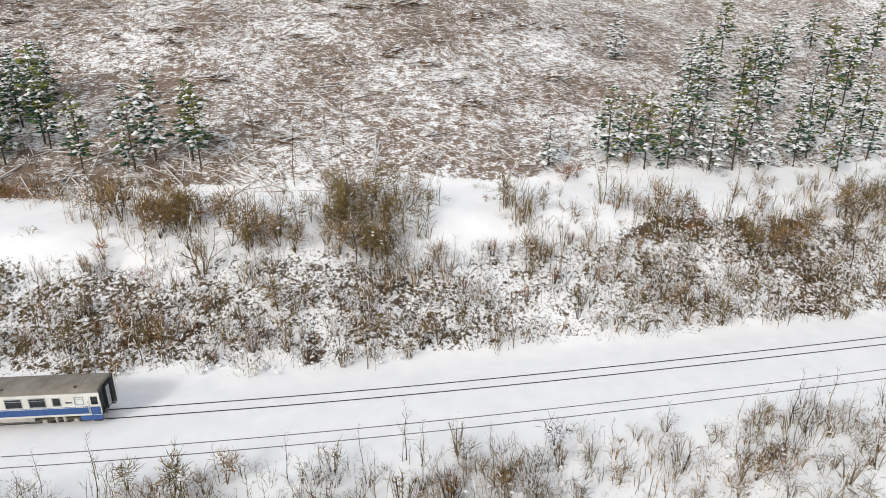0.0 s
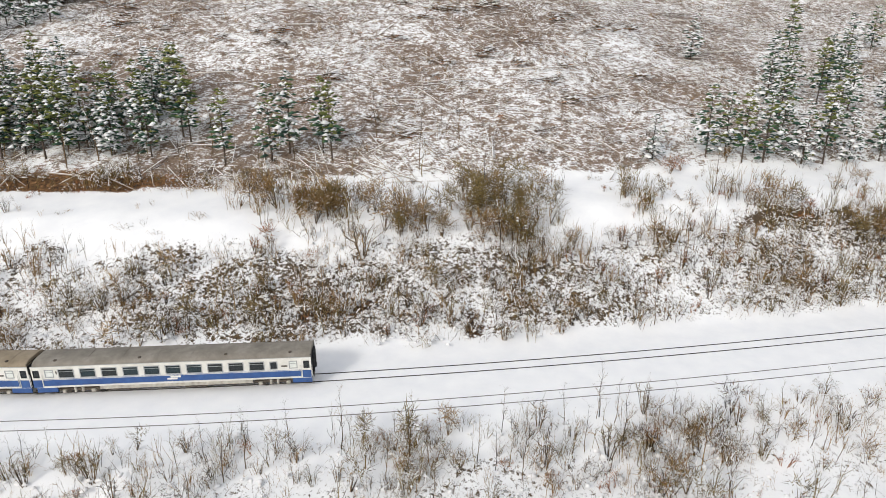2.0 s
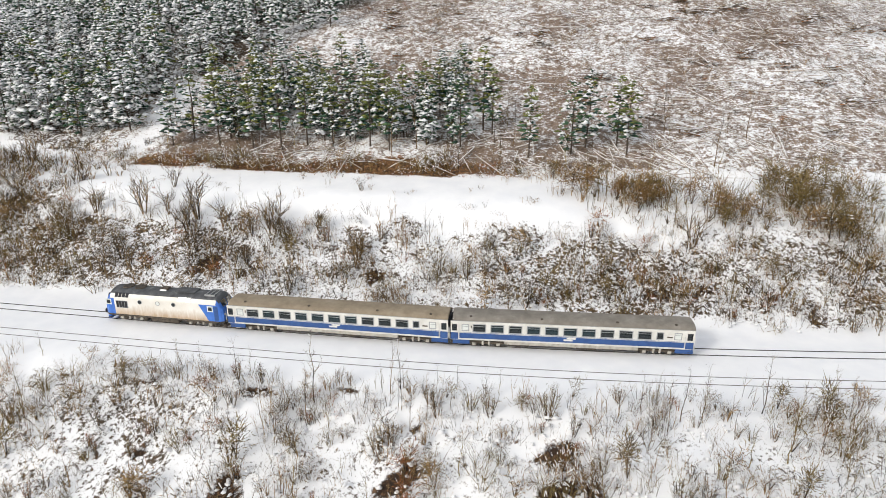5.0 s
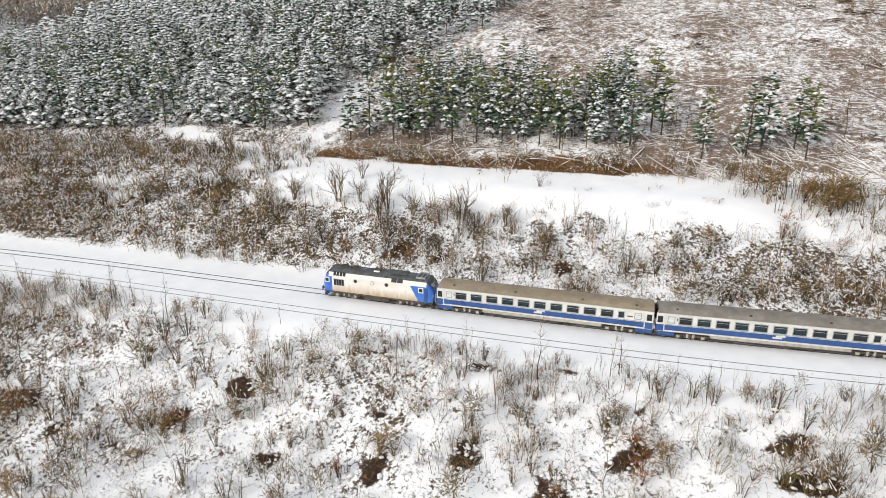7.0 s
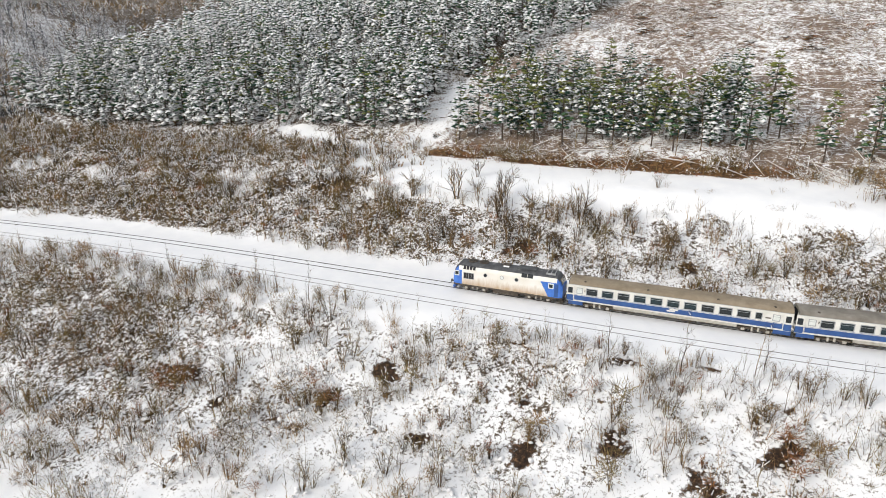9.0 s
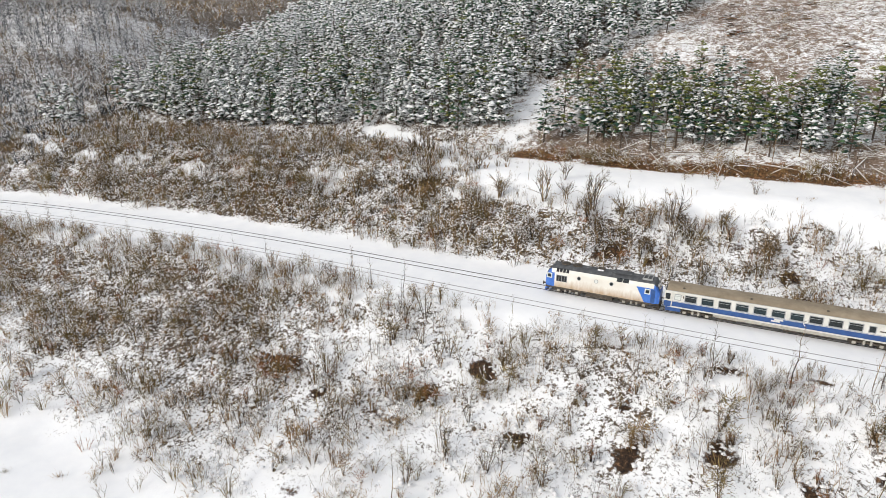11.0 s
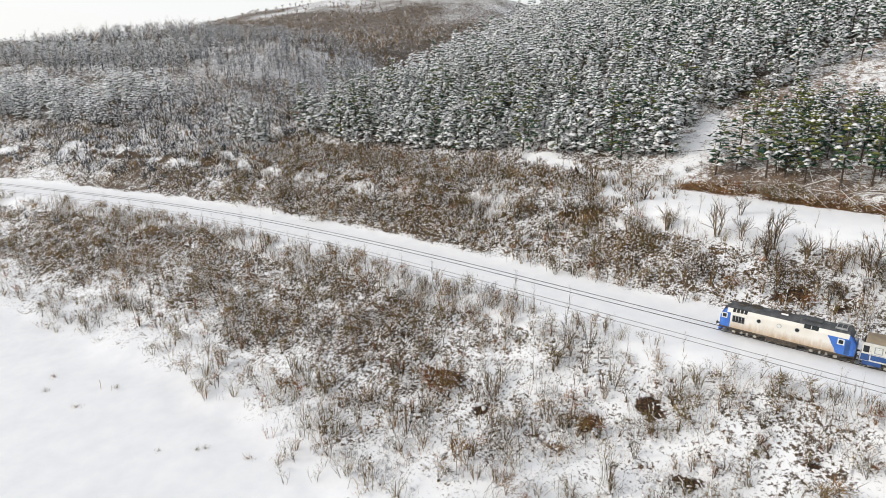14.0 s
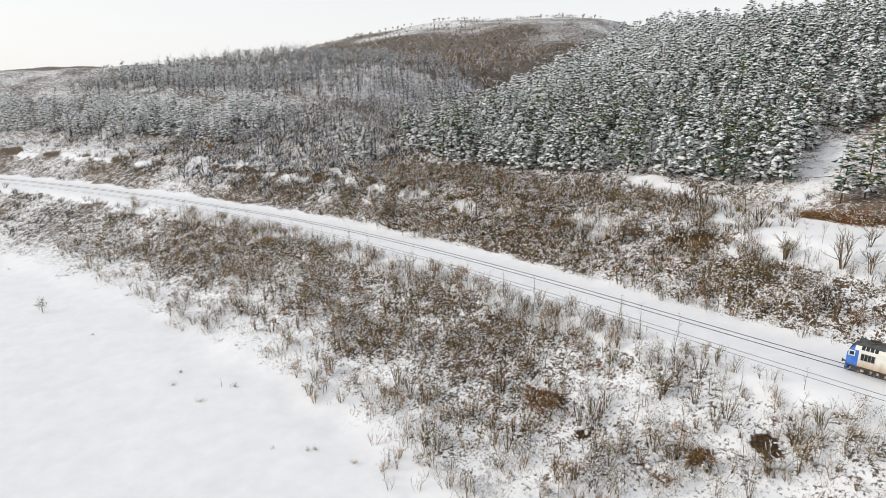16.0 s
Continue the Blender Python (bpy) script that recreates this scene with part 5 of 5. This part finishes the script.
def build_coach(roof_mat, label):
    """A passenger coach about 24 m long: walls with window openings, blue band, roof, doors, bogies."""
    L, W = 24.1, 1.41
    ob = tagged(new("passenger_coach"), label, "railway coach", "coaches of the train")
    big = [(-9.31 + 1.835 * k - 0.65, -9.31 + 1.835 * k + 0.65, 1.92, 2.76) for k in range(10)]
    small = [(8.38, 9.02, 1.98, 2.72)]
    frosted = [(-11.08, -10.40, 2.02, 2.72), (10.1, 10.78, 2.02, 2.72)]
    doors = [(-11.86, 0), (11.62, 0)]
    door_holes = [(x - 0.40, x + 0.40, 1.0, 2.86) for x, _ in doors]
    for sgn in (-1, 1):
        y = sgn * W
        part("side_wall", wall_with_openings(-L / 2, L / 2, 0.98, 3.06, y, -sgn * 0.06, big + small + frosted + door_holes), WHITE, ob)
        bands = [(-11.4, 11.16)]
        for a, b in bands:
            part("blue_band", boxed(a, b, *sorted((y + sgn * 0.003, y + sgn * 0.014)), 1.16, 1.74, 0.0), BLUE, ob, "blue painted band")
            part("white_line", boxed(a, b, *sorted((y + sgn * 0.003, y + sgn * 0.016)), 1.05, 1.12, 0.0), LAMP, ob)
            part("thin_blue_line", boxed(a, b, *sorted((y + sgn * 0.003, y + sgn * 0.014)), 1.80, 1.83, 0.0), BLUE, ob)
        part("skirt", boxed(-6.7, 6.7, *sorted((y - sgn * 0.02, y - sgn * 0.10)), 0.62, 0.98, 0.015), DIRTY, ob, "dusty pale lower skirt panel")
        for a, b in ((-L / 2, -10.3), (10.3, L / 2)):
            part("end_skirt", boxed(a, b, *sorted((y - sgn * 0.02, y - sgn * 0.12)), 0.50, 1.0, 0.015), BLUE, ob, "blue panel below the door")
        for k, (a, b, c, d) in enumerate(big + small):
            win = part("window", window_frame(a, b, c, d, y, sgn * 0.014, 0.045), FRAME, ob)
            part("pane", boxed(a, b, *sorted((y - sgn * 0.025, y - sgn * 0.037)), c, d, 0.0), TEAL_GLASS if k in (1, 3, 4, 5, 6) else GLASS, win)
            if k < 10:
                bar = 0.26 if k in (2, 7) else 0.22
                part("sash_bar", boxed(a + 0.05, b - 0.05, *sorted((y - sgn * 0.022, y + sgn * 0.008)), d - bar - 0.03, d - bar, 0.0), FRAME, win)
            if k in (0, 2, 7):
                part("blind", boxed(a + 0.06, b - 0.06, *sorted((y - sgn * 0.06, y - sgn * 0.07)), d - 0.25, d - 0.04, 0.0), DIRTY, win)
        for a, b, c, d in frosted:
            win = part("window", window_frame(a, b, c, d, y, sgn * 0.014, 0.04), FRAME, ob)
            part("pane", boxed(a, b, *sorted((y - sgn * 0.02, y - sgn * 0.032)), c, d, 0.0), FROST, win, "frosted white pane")
            part("sash_bar", boxed(a + 0.04, b - 0.04, *sorted((y - sgn * 0.018, y + sgn * 0.01)), (c + d) / 2 + 0.1, (c + d) / 2 + 0.13, 0.0), FRAME, win)
        for x, _ in doors:
            hole = [(x - 0.24, x + 0.24, 2.0, 2.68)]
            dr = part("door", wall_with_openings(x - 0.395, x + 0.395, 1.76, 2.855, y - sgn * 0.025, -sgn * 0.04, hole), WHITE, ob)
            part("door_panel", boxed(x - 0.395, x + 0.395, *sorted((y - sgn * 0.02, y - sgn * 0.065)), 1.005, 1.755, 0.008), BLUE, dr, "blue lower door panel")
            part("pane", boxed(x - 0.24, x + 0.24, *sorted((y - sgn * 0.05, y - sgn * 0.06)), 2.0, 2.68, 0.0), GLASS, dr)
            part("door_gasket", window_frame(x - 0.24, x + 0.24, 2.0, 2.68, y - sgn * 0.025, sgn * 0.012, 0.03), RUBBER_AND_SHADE, dr)
            for hx in (x - 0.5, x + 0.5):
                part("handrail", rod((hx, y + sgn * 0.05, 1.15), (hx, y + sgn * 0.05, 2.35), 0.02, 8), LAMP, dr)
            for z in (0.38, 0.66):
                part("step", boxed(x - 0.36, x + 0.36, *sorted((y - sgn * 0.02, y - sgn * 0.26)), z, z + 0.04, 0.008), IRON, dr)
        part("emblem", boxed(-0.75, 0.15, *sorted((y + sgn * 0.016, y + sgn * 0.022)), 1.34, 1.52, 0.0), WHITE, ob, "plain white emblem on the blue band")
        part("emblem", boxed(-0.45, 0.45, *sorted((y + sgn * 0.016, y + sgn * 0.022)), 1.54, 1.72, 0.0), WHITE, ob, "plain white emblem on the blue band")
        part("number_plate", boxed(9.36, 9.92, *sorted((y + sgn * 0.004, y + sgn * 0.012)), 2.18, 2.32, 0.0), IRON, ob, "dark lettering bar")
        part("class_mark", boxed(-10.18, -10.08, *sorted((y + sgn * 0.004, y + sgn * 0.012)), 2.3, 2.6, 0.0), IRON, ob, "dark class mark")
        part("gutter", boxed(-L / 2, L / 2, *sorted((y - sgn * 0.01, y + sgn * 0.03)), 3.06, 3.11, 0.01), FRAME, ob)
    part("roof", roof_shell(-L / 2, L / 2, W + 0.01, 3.08, 0.50), roof_mat, ob, "dusty curved roof")
    for x in (-10.2, 10.2, -3.0, 4.5):
        part("roof_vent", boxed(x - 0.14, x + 0.14, -1.15, -0.9, 3.28, 3.56, 0.05), IRON, ob)
    for x in np.arange(-10.5, 11, 3.0):
        bm = roof_strip(x, W + 0.01, 3.08, 0.50)
        part("roof_seam", bm, roof_mat, ob)
    part("floor_frame", boxed(-L / 2, L / 2, -1.32, 1.32, 0.86, 0.98, 0.02), IRON, ob)
    for sgn in (-1, 1):
        bm = boxed(*sorted((sgn * L / 2, sgn * (L / 2 - 0.06))), -1.35, 1.35, 0.98, 3.3, 0.0)
        # +x end is black: its shade away from the sun put into the colour
        part("end_wall", bm, RUBBER_AND_SHADE if sgn > 0 else WHITE, ob, "end wall with its shade painted black" if sgn > 0 else "")
        for y0, y1, z0, z1 in ((-0.62, -0.42, 1.0, 3.2), (0.42, 0.62, 1.0, 3.2), (-0.42, 0.42, 2.98, 3.2)):
            part("gangway_bellows", boxed(*sorted((sgn * L / 2, sgn * (L / 2 + 0.19))), y0, y1, z0, z1, 0.05), RUBBER_AND_SHADE, ob)
        part("end_door", boxed(*sorted((sgn * (L / 2 + 0.005), sgn * (L / 2 + 0.035))), -0.41, 0.41, 1.02, 2.96, 0.0), FRAME, ob)
        buffers(ob, sgn * (L / 2 - 0.3), sgn)
        for ty in (-1.18, 1.18):
            part("tail_lamp", rod((sgn * L / 2, ty, 1.5), (sgn * (L / 2 + 0.05), ty, 1.5), 0.09, 12), RUBBER_AND_SHADE, ob)
        bogie(ob, sgn * 8.6, 2.5, 0.46)
    for a, b, z0, y in ((-6.3, -4.2, 0.36, -1.15), (-2.2, -1.4, 0.42, -1.15), (0.6, 2.6, 0.34, -1.2), (2.9, 5.4, 0.44, -1.15), (-3.2, -0.2, 0.4, 1.15), (1.5, 4.0, 0.36, 1.15)):
        part("equipment_box", boxed(a, b, min(y, y * 0.45), max(y, y * 0.45), z0, 0.86, 0.03), IRON, ob)
    part("air_tank", rod((-0.9, -0.8, 0.6), (0.4, -0.8, 0.6), 0.2, 14), IRON, ob)
    # added black box: its colour stands in for the unlit interior
    part("interior_shade_box", boxed(-L / 2 + 0.2, L / 2 - 0.2, -0.9, 0.9, 1.0, 3.0, 0.0), RUBBER_AND_SHADE, ob)
    return ob


def build_locomotive():
    """A full-width diesel locomotive: cream body, blue cabs, dark roof with gear, two bogies."""
    ob = tagged(new("diesel_locomotive"), "dusty cream diesel locomotive with bright blue cabs and dark roof", "locomotive")
    half, zb, E = 1.47, 1.0, 7.15
    prof = [(half, z) for z in np.linspace(zb, 3.02, 18)] + [(half - 0.10, 3.22), (half - 0.24, 3.42), (half - 0.42, 3.58), (half - 0.72, 3.72), (half - 1.1, 3.80), (0.0, 3.83)]
    prof = prof + [(-y, z) for y, z in prof[-2::-1]]
    xs = np.concatenate([np.linspace(-E, -5.6, 19), np.linspace(-5.4, 4.2, 13), np.linspace(4.3, 5.6, 27), np.linspace(5.7, E, 15)])
    groups = {"body": [], "cab": [], "rear_cab": [], "roof": []}
    pts = []
    for x in xs:
        e = E - abs(x)
        wide = 1 - 0.14 * (1 - smooth(0, 0.5, e)) ** 1.4
        top = 2.35 + 1.48 * min(1.0, (max(e, 0) / 0.75)) ** 0.8
        row = []
        for y, z in prof:
            zz = z if z < 2.3 else 2.3 + (z - 2.3) * (top - 2.3) / 1.53
            row.append((x, y * float(wide), zz))
        pts.append(row)
    for i in range(len(xs) - 1):
        for j in range(len(prof) - 1):
            q = (pts[i][j], pts[i + 1][j], pts[i + 1][j + 1], pts[i][j + 1])
            cx, cz = sum(p[0] for p in q) / 4, sum(p[2] for p in q) / 4
            pz = (prof[j][1] + prof[j + 1][1]) / 2
            if pz > 3.38 and abs(cx) < 6.75:
                key = "roof"
            elif cx > 4.35 + 0.55 * (2.95 - min(cz, 2.95)) and (cz < 2.9 or cx > 6.4):
                key = "rear_cab"
            elif cx < -5.95 and (cz < 2.9 or cx < -6.4):
                key = "cab"
            else:
                key = "body"
            groups[key].append(q)
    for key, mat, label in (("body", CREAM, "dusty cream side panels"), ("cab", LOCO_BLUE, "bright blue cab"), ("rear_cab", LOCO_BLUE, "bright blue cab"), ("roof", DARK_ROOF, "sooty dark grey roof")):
        bm = bmesh.new()
        for q in groups[key]:
            f = bm.faces.new([bm.verts.new(p) for p in q])
            f.smooth = True
        bmesh.ops.remove_doubles(bm, verts=bm.verts[:], dist=0.001)
        if "cab" in key:
            x = -E if key == "cab" else E
            row = pts[0] if key == "cab" else pts[-1]
            bm.faces.new([bm.verts.new(p) for p in row])
        bmesh.ops.recalc_face_normals(bm, faces=bm.faces[:])
        cab = part(key.replace("rear_", ""), bm, mat, ob, label)
        if "cab" in key:
            s = -1 if key == "cab" else 1
            for y0, y1 in ((-1.02, -0.06), (0.06, 1.02)):
                g = bmesh.new()
                a, b, = s * (E - 0.10), s * (E - 0.42)
                vs = [g.verts.new(p) for p in ((a + s * 0.03, y0, 2.62), (a + s * 0.03, y1, 2.62), (b + s * 0.06, y1, 3.28), (b + s * 0.06, y0, 3.28))]
                g.faces.new(vs)
                r = bmesh.ops.extrude_face_region(g, geom=g.faces[:])
                bmesh.ops.translate(g, vec=(-s * 0.05, 0, -0.02), verts=[v for v in r["geom"] if isinstance(v, bmesh.types.BMVert)])
                part("windscreen", g, GLASS, cab)
            for y in (-1.0, 1.0):
                part("headlamp", rod((s * (E - 0.05), y, 1.75), (s * (E + 0.05), y, 1.75), 0.14, 14), LAMP, cab)
            for sg in (-1, 1):
                wx = -6.62 if s < 0 else 5.72
                wy = sg * (half + 0.004)
                fr = part("cab_window", window_frame(wx - 0.28, wx + 0.28, 2.16, 2.72, wy, sg * 0.03, 0.06), FROST, cab, "pale framed cab window")
                part("pane", boxed(wx - 0.26, wx + 0.26, *sorted((wy - sg * 0.002, wy + sg * 0.012)), 2.18, 2.70, 0.0), GLASS, fr)
                if s > 0:
                    part("cab_door", boxed(wx + 0.42, wx + 0.92, *sorted((wy, wy + sg * 0.012)), 1.1, 2.75, 0.0), BLUE, cab, "darker blue cab door")
            buffers(ob, s * (E - 0.02), s)
            part("buffer_beam", boxed(*sorted((s * (E - 0.5), s * (E + 0.03))), -1.25, 1.25, 0.72, 1.0, 0.03), IRON, ob)
            part("snow_plough", boxed(*sorted((s * (E - 0.25), s * (E + 0.1))), -1.2, 1.2, 0.2, 0.6, 0.04), LOCO_BLUE if s < 0 else IRON, ob)
    for sg in (-1, 1):
        y = sg * (half + 0.003)
        gr = part("side_grille", boxed(-5.72, -4.28, *sorted((y - sg * 0.02, y + sg * 0.02)), 1.78, 2.66, 0.01), FRAME, ob, "dark louvred grille")
        for k in range(4):
            part("louvre", boxed(-5.67 + 0.345 * k, -5.67 + 0.345 * k + 0.29, *sorted((y + sg * 0.021, y + sg * 0.035)), 1.84, 2.60, 0.0), RUBBER_AND_SHADE, gr)
        for px, mat in ((-2.75, GLASS), (1.35, GLASS), (-0.55, FROST)):
            pr = part("porthole", rod((px, y - sg * 0.02, 2.62), (px, y + sg * 0.03, 2.62), 0.26, 20), FRAME, ob)
            part("pane", rod((px, y + sg * 0.03, 2.62), (px, y + sg * 0.04, 2.62), 0.20, 20), mat, pr)
        for xa in (-5.75, -5.32, -4.89, -4.46, 1.95, 2.72):
            wid = 0.34 if xa < 0 else 0.70
            bm = boxed(xa, xa + wid, -0.03, 0.03, -0.25, 0.25, 0.0)
            bmesh.ops.transform(bm, matrix=pose(0, sg * 1.335, 3.28, sg * 32, 0, 0), verts=bm.verts[:])
            part("roof_window", bm, RUBBER_AND_SHADE if xa < 0 else GLASS, ob)
        part("sill", boxed(-6.6, 6.6, *sorted((sg * 1.30, sg * 1.45)), 0.78, 1.0, 0.02), IRON, ob, "rust-brown dusty sill beam")
        part("fuel_tank", boxed(-1.8, 1.6, *sorted((sg * 0.2, sg * 1.28)), 0.3, 0.8, 0.05), IRON, ob)
        for a in (-6.9, 6.75):
            part("step", boxed(a - 0.2, a + 0.2, *sorted((sg * 1.2, sg * 1.46)), 0.42, 0.47, 0.01), IRON, ob)
    part("underframe", boxed(-6.9, 6.9, -1.2, 1.2, 0.8, 1.0, 0.02), IRON, ob)
    for x, r in ((-4.9, 0.62), (-3.4, 0.62)):
        fan = part("roof_fan", rod((x, 0, 3.80), (x, 0, 3.92), r, 24), IRON, ob)
        for k in range(6):
            b = boxed(-r + 0.05, r - 0.05, -0.02, 0.02, 0.0, 0.02, 0.0)
            bmesh.ops.transform(b, matrix=pose(x, 0, 3.93, 0, 0, 30 * k), verts=b.verts[:])
            part("guard_bar", b, WHEEL, fan)
    part("exhaust", boxed(-0.75, 0.15, -0.35, 0.35, 3.76, 4.05, 0.05), IRON, ob)
    part("snow_patch", boxed(-0.7, 0.1, -0.62, -0.36, 3.74, 3.92, 0.06), SNOW, ob)
    part("roof_hatch", boxed(1.2, 3.6, -0.7, 0.7, 3.76, 3.90, 0.03), DARK_ROOF, ob)
    rack = part("roof_frame", boxed(4.9, 6.1, -0.9, -0.8, 3.66, 3.88, 0.02), FRAME, ob)
    part("roof_frame_bar", boxed(4.9, 6.1, 0.8, 0.9, 3.66, 3.88, 0.02), FRAME, rack)
    for k in range(3):
        part("roof_frame_bar", boxed(4.95 + 0.5 * k, 5.03 + 0.5 * k, -0.8, 0.8, 3.80, 3.88, 0.01), FRAME, rack)
    part("horn", rod((-6.3, -0.4, 3.78), (-6.75, -0.4, 3.78), 0.07, 10), LAMP, ob)
    bogie(ob, -4.2, 2.4, 0.5)
    bogie(ob, 4.2, 2.4, 0.5)
    return ob


def on_track(x):
    y, s = track(x)
    return pose(x, float(y), 0, 0, 0, math.degrees(math.atan(s)))


build_coach(ROOF, "white and blue passenger coach with grey roof on the far track").matrix_world = on_track(-40.25)
build_coach(TAN_ROOF, "white and blue passenger coach with dusty brown roof behind the locomotive").matrix_world = on_track(-64.7)
build_locomotive().matrix_world = on_track(-84.65)
